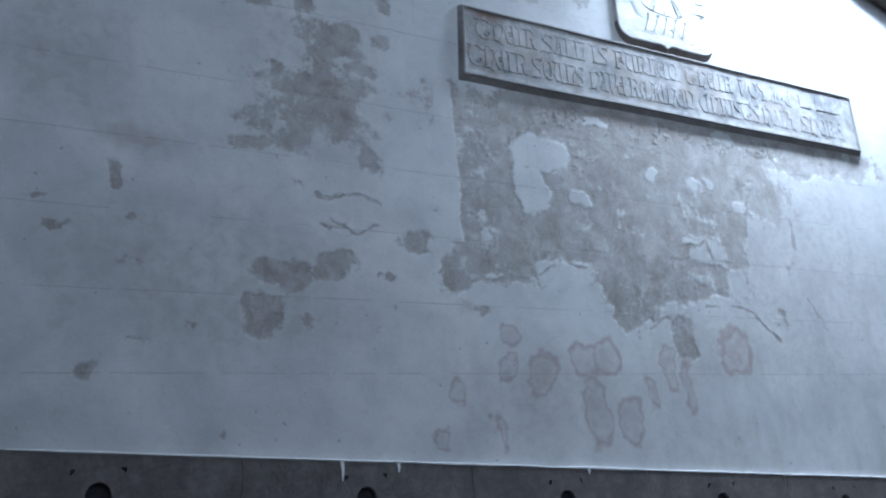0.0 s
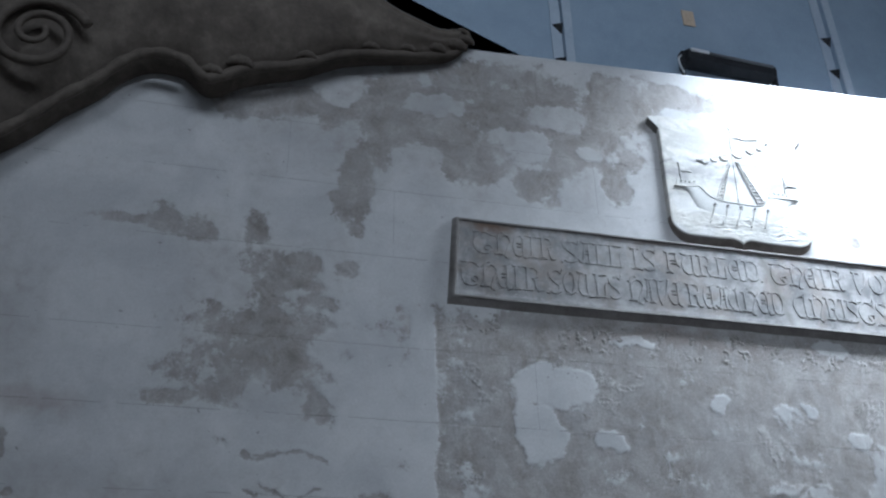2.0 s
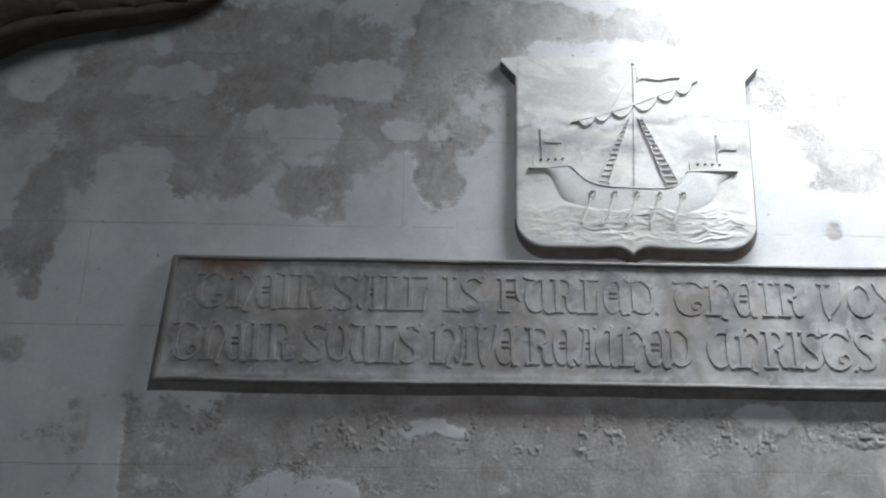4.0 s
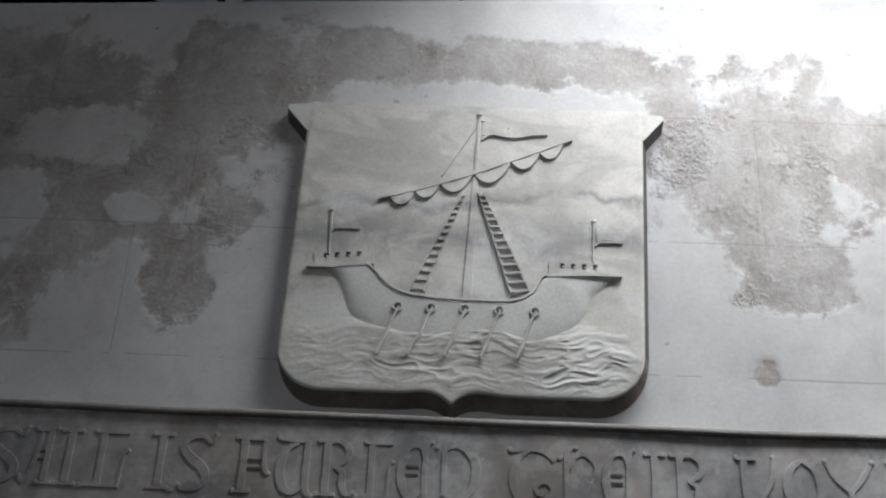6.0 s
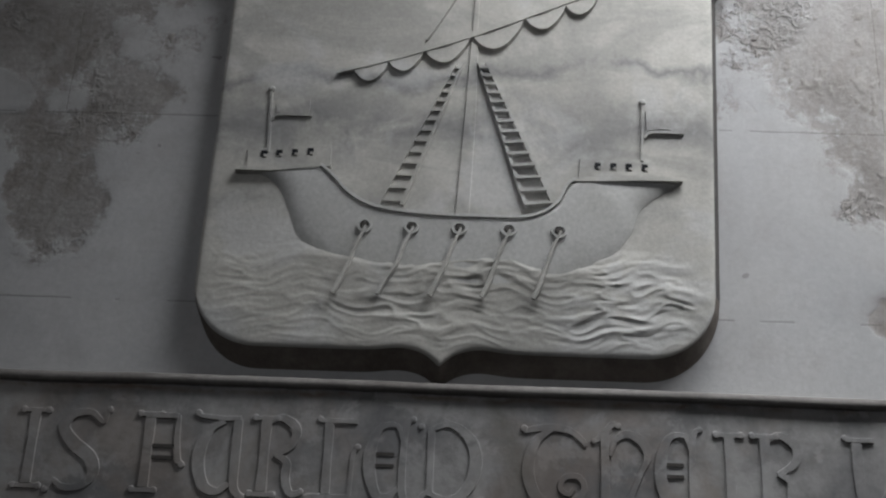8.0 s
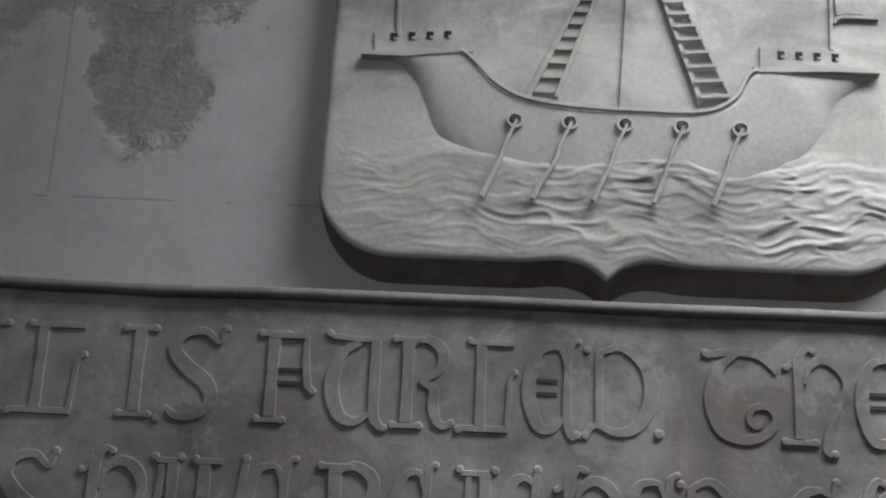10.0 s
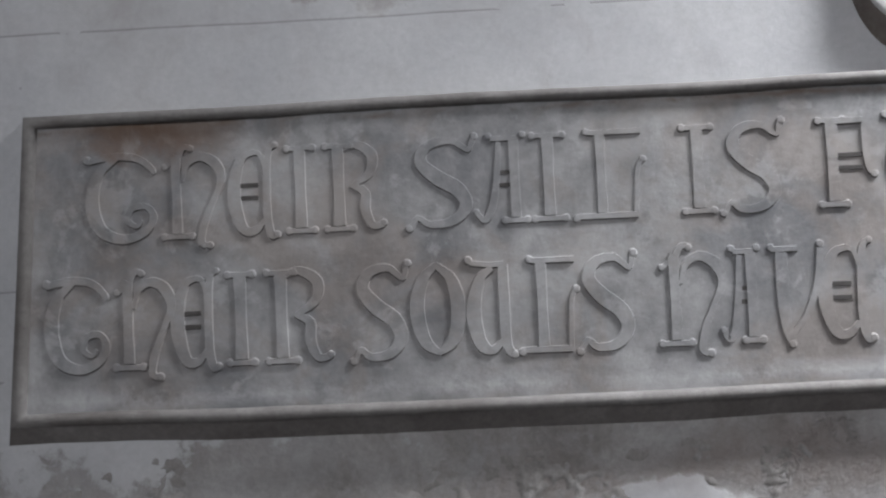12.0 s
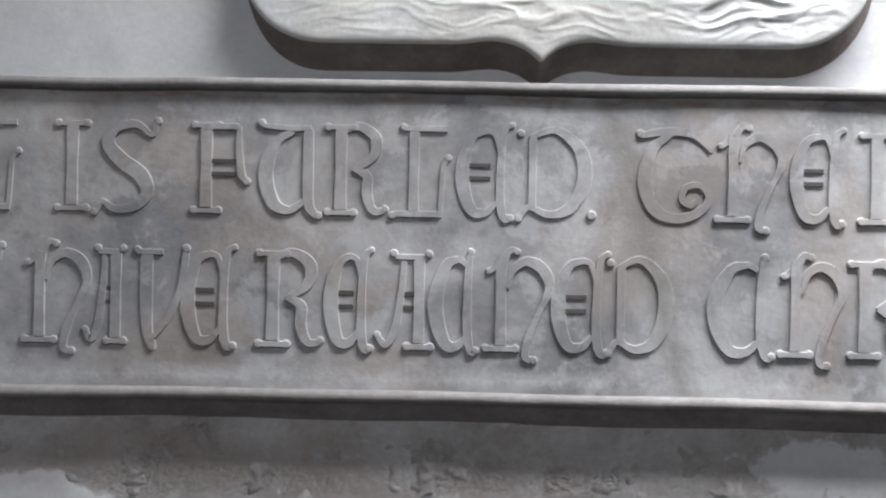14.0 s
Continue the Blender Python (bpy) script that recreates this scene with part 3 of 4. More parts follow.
def build_tablet():
    thing = tagged(new("inscribed_tablet"), "long grey stone tablet with raised Gothic inscription on whitewashed wall", "tablet")
    rings = [(TX0 - 0.020, TX1 + 0.03, TZ0 - 0.038, TZ1 + 0.002, 0.006), (TX0 - 0.004, TX1 + 0.004, TZ0 - 0.002, TZ1 + 0.003, -0.026),
             (TX0, TX1, TZ0 + 0.002, TZ1, -0.033), (TX0 + 0.010, TX1 - 0.010, TZ0 + 0.010, TZ1 - 0.009, -0.0345),
             (TX0 + 0.018, TX1 - 0.018, TZ0 + 0.017, TZ1 - 0.015, -0.031), (TX0 + 0.021, TX1 - 0.021, TZ0 + 0.020, TZ1 - 0.018, FACE_Y + 0.004)]
    verts, faces, n = [], [], 0
    for k, (x0, x1, z0, z1, y) in enumerate(rings):
        ps = ring_points(x0, x1, z0, z1)
        n = len(ps)
        for x, z in ps:
            w = noise.noise(Vector((x * 3.1, z * 5, 0.3))) * 0.004 + noise.noise(Vector((x * 13, z * 15, k))) * 0.0012
            verts.append((x - slant(x, z), y + w * 0.5, z + BASE + w))
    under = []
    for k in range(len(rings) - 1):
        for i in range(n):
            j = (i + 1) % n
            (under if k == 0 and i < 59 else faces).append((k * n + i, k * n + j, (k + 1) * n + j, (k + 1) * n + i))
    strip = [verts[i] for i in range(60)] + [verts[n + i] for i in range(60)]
    part("underside", mesh_of("underside", strip, [(i, i + 1, i + 61, i + 60) for i in range(59)], UNDER), thing, "brown underside of the tablet, darkened for grime and shade")
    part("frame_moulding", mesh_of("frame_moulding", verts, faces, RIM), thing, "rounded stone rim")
    nx, nz = 240, 34
    xs, zs = np.linspace(TX0 + 0.015, TX1 - 0.015, nx), np.linspace(TZ0 + 0.012, TZ1 - 0.012, nz)
    X, Z = np.meshgrid(xs, zs)
    Y = FACE_Y + 0.0018 * clouds(X, Z, 3.0, 101) + 0.0006 * clouds(X, Z, 14, 111, 2)
    idx = np.arange(nx * nz).reshape(nz, nx)
    q = np.stack([idx[:-1, :-1], idx[:-1, 1:], idx[1:, 1:], idx[1:, :-1]], -1).reshape(-1, 4)
    part("panel", mesh_of("panel", np.stack([X - slant(X, Z), Y, Z + BASE], -1).reshape(-1, 3).tolist(), q.tolist(), TABLET), thing)
    return thing


tablet = build_tablet()


# ---- the shield ----
SX0, SX1, SZT = 1.345, 2.322, 3.925
SMID = 1.815


def shield_bottom(x):
    """Height of the lower edge: round corners and a small cusp in the middle."""
    r, low = 0.135, 3.056
    d = np.minimum(x - SX0, SX1 - x)
    c = np.clip((r - d) / r, 0, 1)
    z = low + r * 0.9 * (1 - np.sqrt(np.clip(1 - c ** 2.2, 0, 1)))
    m = np.abs(x - SMID)
    return z - 0.026 * np.exp(-(m / 0.022) ** 1.3) + 0.006 * np.exp(-((m - 0.075) / 0.04) ** 2)


def lean(x, z):
    """The sides draw in a little towards the foot."""
    u = (x - SX0) / (SX1 - SX0)
    return x - (SZT - 0.1 - z) * (0.034 * u + 0.018 * (1 - u))


def berth(x):
    """How far the water stands out under the middle of the ship."""
    return np.clip(1.9 - np.abs(x - 1.81) / 0.17, 0, 1)


def sea(X, Z):
    """Carved waves under the ship."""
    d = np.clip((3.250 + 0.008 * np.sin(X * 21) + 0.012 * clouds(X, Z, 9, 126, 2) - Z) / 0.03, 0, 1)
    bend = 0.010 * np.sin(X * 19 + 2.5 * clouds(X, Z, 2.0, 131, 2)) + 0.005 * np.sin(X * 47 + Z * 30) + 0.012 * clouds(X, Z, 5, 141, 2)
    n1 = clouds(X * 0.26, (Z + bend) * 1.0, 34, 151, 2)
    n2 = clouds(X * 0.24, (Z + bend) * 1.0, 74, 156, 2)
    e = np.clip(np.minimum(X - SX0, SX1 - X) / 0.06, 0, 1) * np.clip((Z - shield_bottom(X)) / 0.05, 0, 1)
    ridge = np.clip(1 - 2.2 * np.abs(n1), 0, 1) ** 1.5
    fine = np.clip(1 - 2.2 * np.abs(n2), 0, 1) ** 1.5
    k = np.clip(clouds(X, Z, 7, 161, 3) * 1.2 + 0.75, 0.3, 1.1)
    under = berth(X) * np.clip((Z - 3.13) / 0.08, 0, 1)
    return d * e * (k * (0.0020 * ridge + 0.0022 * fine) + 0.0019 * clouds(X, Z, 7, 166, 2)) + 0.0055 * d * under


def build_shield():
    thing = tagged(new("ship_shield"), "pale limestone heraldic shield carved with a galley on waves", "relief")
    fy = -0.038
    nx, nz = 330, 300
    s = np.linspace(0, 1, nx)
    xs = SX0 + (SX1 - SX0) * (0.5 - 0.5 * np.cos(math.pi * s)) * 0.12 + (SX1 - SX0) * s * 0.88
    v = np.linspace(0, 1, nz) ** 1.15
    X = np.repeat(xs[None], nz, 0)
    zb = shield_bottom(xs)[None]
    Z = zb + v[:, None] * (SZT - zb)
    edge = np.minimum(np.minimum(X - SX0, SX1 - X), Z - zb)
    Y = fy - sea(X, Z) + 0.0012 * clouds(X, Z, 2.5, 171) + 0.004 * np.exp(-edge / 0.004)
    verts = np.stack([lean(X, Z), Y, Z + BASE], -1).reshape(-1, 3)
    i = np.arange(nx * nz).reshape(nz, nx)
    q = np.stack([i[:-1, :-1], i[:-1, 1:], i[1:, 1:], i[1:, :-1]], -1).reshape(-1, 4).tolist()
    part("field", mesh_of("field", verts.tolist(), q, SHIELD), thing)
    # splayed sides down to the wall
    rim = [(x, z) for x, z in zip(xs, zb[0])]
    rim = [(SX0, SZT - 0.095)] + [(SX0, z) for z in np.linspace(SZT - 0.2, float(zb[0, 0]) + 0.05, 12)] + rim
    rim = rim + [(SX1, z) for z in np.linspace(float(zb[0, -1]) + 0.05, SZT - 0.2, 12)] + [(SX1, SZT - 0.095)]
    v2, f2 = [], []
    for k, (x, z) in enumerate(rim):
        a, b = rim[max(k - 1, 0)], rim[min(k + 1, len(rim) - 1)]
        dx, dz = b[0] - a[0], b[1] - a[1]
        l = math.hypot(dx, dz) or 1
        ox, oz = dz / l, -dx / l
        if abs(x - SMID) < 0.1:
            ox, oz = 0, -1
        # the splay is wide below and narrow at the sides
        g = lean(x, z)
        v2 += [(g, fy + 0.004, z + BASE), (g + ox * 0.002, fy + 0.010, z + oz * 0.009 + BASE), (g + ox * (0.002 if x < SMID else 0.020), 0.006, z + min(oz, 0) * 0.043 + BASE)]
        if k:
            o = 3 * k
            f2 += [(o - 3, o, o + 1, o - 2), (o - 2, o + 1, o + 2, o - 1)]
    rows = len(v2) // 3
    # underside and right side get darker stone in place of shade
    for name, lo, hi, mat in (("side", 0, 14, SHIELD), ("underside", 13, rows - 13, GRIME_SHADE), ("side", rows - 14, rows, NEAR_BLACK)):
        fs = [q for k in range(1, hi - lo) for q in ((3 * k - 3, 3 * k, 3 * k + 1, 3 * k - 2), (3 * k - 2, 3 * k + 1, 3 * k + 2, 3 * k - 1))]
        part(name, mesh_of(name, v2[3 * lo:3 * hi], fs, mat), thing, "splayed edge of the shield, darkened for grime and shade" if mat != SHIELD else "")
    for side in (1, -1):
        c = lambda dx: (SX0 - dx) if side == 1 else (SX1 + dx)
        front = [(c(-0.03), SZT - 0.002), (c(0.060), SZT - 0.012), (c(0.064), SZT - 0.024), (c(0.0), SZT - 0.098), (c(-0.03), SZT - 0.10)]
        back = [(c(-0.03), SZT - 0.002), (c(0.060), SZT - 0.012), (c(0.066), SZT - 0.052), (c(0.004), SZT - 0.128), (c(-0.03), SZT - 0.12)]
        bm = bmesh.new()
        a = [bm.verts.new((x, fy + 0.0012, z + BASE)) for x, z in front]
        b = [bm.verts.new((x, 0.006, z + BASE)) for x, z in back]
        bm.faces.new(a)
        for k in (0, 1, 3, 4):
            bm.faces.new((a[k], a[(k + 1) % 5], b[(k + 1) % 5], b[k]))
        quad = [tuple(v.co) for v in (a[2], a[3], b[3], b[2])]
        # the ear's lower face has its shade put into the colour
        part("ear_underside", mesh_of("ear_underside", quad, [(0, 1, 2, 3)], LOW_SHADE, False), thing, "underside of the ear, darkened for shade")
        bmesh.ops.recalc_face_normals(bm, faces=bm.faces)
        part("ear", from_bm("ear", bm, SHIELD), thing)
    return thing, fy


shield, SY = build_shield()


# ---- blue steel sheeting, ribs and lamp over the wall ----
PY = 0.36


def build_sheeting():
    thing = tagged(new("steel_sheeting"), "pale blue painted steel sheeting behind the wall top", "sheeting", kind="structure")
    xs = [-0.16, 0.93, 3.2, 5.4]
    for a, b in zip(xs[:-1], xs[1:]):
        lo = 4.5 + BASE
        bm = bmesh.new()
        if a < 0:
            pts = [(1.40, lo - 0.25), (b - 0.002, lo - 0.25), (b - 0.002, 8.0), (-3.36, 8.0)]
        elif b > 4:
            pts = [(a + 0.002, lo - 0.1), (3.9, lo - 0.02), (b + 1.2, lo + 0.22), (b + 1.2, 8.0), (a + 0.002, 8.0)]
        else:
            pts = [(a + 0.002, lo - 0.2), (b - 0.002, lo - 0.2), (b - 0.002, 8.0), (a + 0.002, 8.0)]
        f = bm.faces.new([bm.verts.new((x, PY, z)) for x, z in pts])
        e = bmesh.ops.extrude_face_region(bm, geom=[f])
        for v in e["geom"]:
            if isinstance(v, bmesh.types.BMVert):
                v.co.y += 0.006
        bmesh.ops.recalc_face_normals(bm, faces=bm.faces)
        part("sheet", from_bm("sheet", bm, PANEL), thing)
    return thing


build_sheeting()


def build_rib(x):
    thing = tagged(new("steel_rib"), "pale blue steel rib with black gusset plates", "rib", group="ribs over the wall")
    z0, z1 = 4.2 + BASE, 8.0
    part("web", from_bm("web", box((x - 0.005, PY - 0.045, z0), (x + 0.004, PY - 0.001, z1), 0.001), PANEL), thing)
    part("flange", from_bm("flange", box((x - 0.004, PY - 0.055, z0), (x + 0.062, PY - 0.046, z1), 0.002), FLANGE), thing)
    part("cleat", from_bm("cleat", box((x - 0.085, PY - 0.012, z0), (x - 0.006, PY - 0.001, z1), 0.002), FLANGE), thing)
    for z in (4.615, 4.93, 5.25):
        z += BASE
        bm = bmesh.new()
        a = [bm.verts.new(c) for c in ((x - 0.006, PY - 0.044, z), (x - 0.075, PY - 0.013, z), (x - 0.006, PY - 0.013, z - 0.075), (x - 0.006, PY - 0.044, z + 0.008), (x - 0.075, PY - 0.013, z + 0.008))]
        for q in ((0, 1, 2), (3, 4, 1, 0), (0, 2, 3), (1, 4, 2), (3, 2, 4)):
            bm.faces.new([a[i] for i in q])
        bmesh.ops.recalc_face_normals(bm, faces=bm.faces)
        part("gusset", from_bm("gusset", bm, DARK), thing)
    return thing


for rib_x in (0.93, 3.2):
    build_rib(rib_x)


def build_lamp():
    thing = tagged(new("flood_lamp"), "dark metal linear flood lamp standing on the wall top", "lamp")
    m = pose(2.15, 0.24, 4.69 + BASE, 0, 3.0, 0)
    prof = [(-0.075, -0.045), (-0.082, 0.005), (-0.065, 0.045), (-0.03, 0.066), (0.02, 0.066), (0.055, 0.045), (0.065, 0.0), (0.055, -0.045), (0.0, -0.06)]
    L = 0.35
    bm = bmesh.new()
    rows = [[bm.verts.new((x, y, z)) for y, z in prof] for x in (-L, -L + 0.01, L - 0.01, L)]
    for v in rows[0] + rows[3]:
        v.co.y *= 0.9
        v.co.z *= 0.9
    n = len(prof)
    for a, b in zip(rows[:-1], rows[1:]):
        for i in range(n):
            bm.faces.new((a[i], a[(i + 1) % n], b[(i + 1) % n], b[i]))
    bm.faces.new(rows[0][::-1])
    bm.faces.new(rows[3])
    bmesh.ops.recalc_face_normals(bm, faces=bm.faces)
    bm.transform(m)
    part("housing", from_bm("housing", bm, DARK), thing)
    for lo, hi, mat, nm in (((-L + 0.02, -0.088, 0.012), (-L + 0.16, -0.070, 0.040), METAL, "reflector_end"), ((-L + 0.16, -0.0865, 0.008), (L - 0.03, -0.074, 0.034), LENS, "glass_rim"),
                            ((-0.16, -0.087, -0.030), (0.12, -0.074, -0.020), DARK, "vent"), ((-L - 0.03, -0.03, -0.10), (-L - 0.004, 0.03, 0.05), DARK, "bracket"), ((L + 0.004, -0.03, -0.10), (L + 0.03, 0.03, 0.03), DARK, "bracket"),
                            ((-L - 0.02, -0.02, -0.28), (-L - 0.008, 0.02, -0.09), DARK, "stem"), ((L + 0.008, -0.02, -0.30), (L + 0.02, 0.02, -0.09), DARK, "stem")):
        bm = box(lo, hi, 0.003)
        bm.transform(m)
        part(nm, from_bm(nm, bm, mat), thing)
    r = Relief()
    r.band([(-L - 0.015, 0.02, 0.004), (-L - 0.05, -0.02, 0.004), (-L - 0.045, -0.09, 0.004), (-L - 0.02, -0.15, 0.004)], -0.02, 0.008)
    me = r.mesh("cable", METAL)
    me.transform(m)
    part("cable", me, thing, "pale loop of lamp cable")
    return thing


build_lamp()
tagged(new("paper_tag", from_bm("paper_tag", box((1.93, PY - 0.010, 5.16 + BASE), (2.03, PY - 0.001, 5.31 + BASE), 0.002), CARD)), "buff card tag stuck on blue sheeting", "tag")


# ---- carved scrolls at the ends of the wall top ----
def build_scroll(flip):
    """One half of a broken pediment: a swelling carved body with a beaded lower lip, a curled tip and a volute."""
    thing = tagged(new("carved_scroll"), "dark weathered stone scroll of a broken pediment, carved and beaded", "scroll", group="scrolls of the pediment")
    mx = (lambda x: 4.05 - x) if flip else (lambda x: x)
    lift = 0.10 if flip else 0.0
    low = spline([(0.10, 4.30), (0.06, 4.20), (-0.04, 4.12), (-0.22, 4.06), (-0.40, 4.02), (-0.67, 3.95), (-0.93, 3.81), (-1.21, 3.71), (-1.38, 3.60), (-1.46, 3.61),
                  (-1.57, 3.70), (-1.73, 3.71), (-1.86, 3.63), (-1.98, 3.48), (-2.13, 3.34), (-2.30, 3.15), (-2.6, 2.9), (-3.4, 2.3)], 8)
    top = spline([(0.10, 4.36), (0.05, 4.37), (-0.03, 4.35), (-0.12, 4.34), (-0.30, 4.40), (-0.48, 4.53), (-0.75, 4.78), (-1.05, 5.05), (-1.30, 5.25), (-1.45, 5.38),
                  (-1.60, 5.50), (-1.73, 5.60), (-1.90, 5.72), (-2.00, 5.80), (-2.15, 5.90), (-2.4, 6.0), (-2.7, 6.1), (-3.4, 6.2)], 8)
    if flip:
        top = [np.array((b[0], 4.36 - 0.22 * (b[0] - 0.1))) for b in top]
    n, k = len(low), 26
    verts, faces = [], []
    for i, (a, b) in enumerate(zip(low, top)):
        s = i / (n - 1)
        reach = 0.05 + 0.30 * min(1, s * 2.2) ** 0.8
        for j in range(k):
            v = j / (k - 1)
            x, z = a[0] + (b[0] - a[0]) * v, a[1] + (b[1] - a[1]) * v + lift
            bulge = math.sin(math.pi * min(1, v * 1.02)) ** 0.5
            flute = 0.007 * math.sin(v * 26 + 2.2 * math.sin(s * 9)) * bulge
            y = 0.03 - reach * (0.25 + 0.75 * bulge) + flute - 0.02 * noise.noise(Vector((x * 4, z * 4, 0.5)))
            verts.append((mx(x), y, z + BASE))
    for i in range(n - 1):
        for j in range(k - 1):
            o = i * k + j
            faces.append((o, o + 1, o + k + 1, o + k))
    # underside back to the wall
    base = len(verts)
    for a in low:
        verts.append((mx(a[0]), 0.02, a[1] + 0.02 + lift + BASE))
    for i in range(n - 1):
        faces.append((base + i, i * k, (i + 1) * k, base + i + 1))
    bm = bmesh.new()
    vs = [bm.verts.new(c) for c in verts]
    for q in faces:
        bm.faces.new([vs[i] for i in q])
    bmesh.ops.recalc_face_normals(bm, faces=bm.faces)
    part("body", from_bm("body", bm, CARVED, True), thing)

    def tube(path, name, lobes=0.0, freq=0.0):
        v, f, m = [], [], 10
        for i, (x, y, z, r) in enumerate(path):
            a, b = path[max(i - 1, 0)], path[min(i + 1, len(path) - 1)]
            d = (Vector(b[:3]) - Vector(a[:3])).normalized()
            side = d.cross(Vector((0, 1, 0))).normalized()
            up = side.cross(d)
            rr = r * (1 + lobes * abs(math.sin(i * freq)))
            for j in range(m):
                t = 2 * math.pi * j / m
                p = Vector((x, y, z)) + side * rr * math.cos(t) + up * rr * math.sin(t)
                v.append((mx(p.x), p.y, p.z + BASE + lift))
        for i in range(len(path) - 1):
            for j in range(m):
                o, p = i * m + j, i * m + (j + 1) % m
                f.append((o, p, p + m, o + m))
        f += [tuple(range(m))[::-1], tuple(len(v) - m + j for j in range(m))]
        bm = bmesh.new()
        vs = [bm.verts.new(c) for c in v]
        for q in f:
            bm.faces.new([vs[i] for i in q])
        bmesh.ops.recalc_face_normals(bm, faces=bm.faces)
        part(name, from_bm(name, bm, CARVED, True), thing)

    lip = []
    for i, a in enumerate(low):
        s = i / (n - 1)
        lip.append((a[0], -0.03 - 0.16 * min(1, s * 2.2), a[1] + 0.010, 0.014 + 0.010 * min(1, s * 3)))
    tube(lip[:-6], "lip", 0.35, 0.5)
    # leaf lobes that hang over the lip
    for at, size in ((6, 1.0), (13, 1.25), (20, 1.1), (28, 0.8), (36, 0.9), (47, 0.9), (58, 1.2), (66, 1.0)):
        x, y, z, r = lip[at]
        lobe = [(x + 0.055 * size * math.cos(t), y - 0.012 - 0.012 * math.sin(t), z + 0.016 + 0.030 * size * math.sin(t), 0.017 * size * (0.35 + math.sin(t))) for t in np.linspace(0.05, 3.1, 14)]
        tube(lobe, "leaf_lobe", 0.25, 1.1)
    crest = [(b[0], -0.03 - 0.02 * min(1, i / 40), b[1] - 0.01, 0.013 + 0.007 * abs(math.sin(i * 0.9))) for i, b in enumerate(top[6:60])]
    tube(crest, "crest", 0.5, 0.7)
    curl = [(0.085 + 0.05 * (1 - t / 7.5) * math.cos(-1.2 + t) - 0.02, -0.035, 4.345 + 0.05 * (1 - t / 7.5) * math.sin(-1.2 + t), 0.020 * (1 - t / 11)) for t in np.linspace(0, 6.4, 34)]
    tube(curl, "tip_curl")
    vol = [(-2.27 + (0.25 - 0.0175 * t) * math.cos(t + 0.5), -0.315 - 0.004 * t, 3.62 + (0.25 - 0.0175 * t) * math.sin(t + 0.5), 0.030 - 0.0012 * t) for t in np.linspace(0, 12.5, 100)]
    tube(vol, "volute")
    return thing


build_scroll(False)
build_scroll(True)


# ---- the dark plinth with its round holes ----
def build_plinth():
    thing = tagged(new("plinth"), "dark stone plinth course with round holes below the plaster", "plinth", kind="structure")
    edges = [-4.1, -2.85, -1.5, -0.21, 1.05, 2.28, 3.5, 4.8, 6.1]
    holes = [-3.45, -2.15, -0.85, 0.424, 1.67, 2.87, 4.1, 5.4]
    line = lambda x: 0.10 - 0.073 * x
    for a, b, h in zip(edges[:-1], edges[1:], holes):
        bm = bmesh.new()
        y = -0.028
        r, n = 0.056, 24
        hz = line(h) - 0.185
        x0, x1 = a + 0.0015, b - 0.0015
        rim, tubeb, square = [], [], []
        for i in range(n):
            t = 2 * math.pi * (i + 0.5) / n
            c, s = math.cos(t), math.sin(t)
            rim.append(bm.verts.new((h + r * c, y, hz + r * s * 1.1 + BASE)))
            tubeb.append(bm.verts.new((h + r * c * 0.94, -0.0065, hz + r * s * 1.03 + BASE)))
            m = max(abs(c), abs(s))
            square.append(bm.verts.new((h + 0.12 * c / m, y, hz + 0.12 * s / m + BASE)))
        for i in range(n):
            j = (i + 1) % n
            bm.faces.new((rim[i], rim[j], tubeb[j], tubeb[i]))
            bm.faces.new((square[i], square[j], rim[j], rim[i]))
        # black disc just behind the rim stands in for shade in the hole
        pit = bmesh.new()
        pit.faces.new([pit.verts.new((v.co.x, -0.0068, v.co.z)) for v in tubeb][::-1])
        xs = sorted(set([x0, x1, h - 0.12, h + 0.12] + [x0 + (x1 - x0) * k / 22 for k in range(1, 22) if not (h - 0.14 < x0 + (x1 - x0) * k / 22 < h + 0.14)]))
        for p, q in zip(xs[:-1], xs[1:]):
            rag = lambda x: line(x) + 0.010 * noise.noise(Vector((x * 5.0, 0, 3))) + 0.006 * noise.noise(Vector((x * 19.0, 0, 5))) + BASE
            bands = [(hz - 0.9 + BASE, hz - 0.12 + BASE), (hz - 0.12 + BASE, hz + 0.12 + BASE), (hz + 0.12 + BASE, None)]
            for k, (z0, z1) in enumerate(bands):
                if k == 1 and p > h - 0.13 and q < h + 0.13:
                    continue
                t0, t1 = (rag(p), rag(q)) if z1 is None else (z1, z1)
                bm.faces.new([bm.verts.new(c) for c in ((p, y, z0), (q, y, z0), (q, y, t1), (p, y, t0))])
                if z1 is None:
                    bm.faces.new([bm.verts.new(c) for c in ((p, y, t0), (q, y, t1), (q, 0.03, t1 + 0.006), (p, 0.03, t0 + 0.006))])
        bmesh.ops.remove_doubles(bm, verts=bm.verts, dist=0.0004)
        bmesh.ops.recalc_face_normals(bm, faces=bm.faces)
        stone_part = part("plinth_stone", from_bm("plinth_stone", bm, PLINTH), thing)
        part("hole", from_bm("hole", pit, DARK), stone_part, "black disc for the shade in a round hole")
    return thing


plinth = build_plinth()
r = Relief()
xs_run = np.linspace(-2.75, 3.6, 260)
r.band([(x, 0.104 - 0.073 * x + BASE + 0.004 * noise.noise(Vector((x * 4, 1, 0))), max(0.0008, 0.0022 + 0.005 * noise.noise(Vector((x * 2.1, 0, 9))))) for x in xs_run], -0.003, 0.028, curve=False)
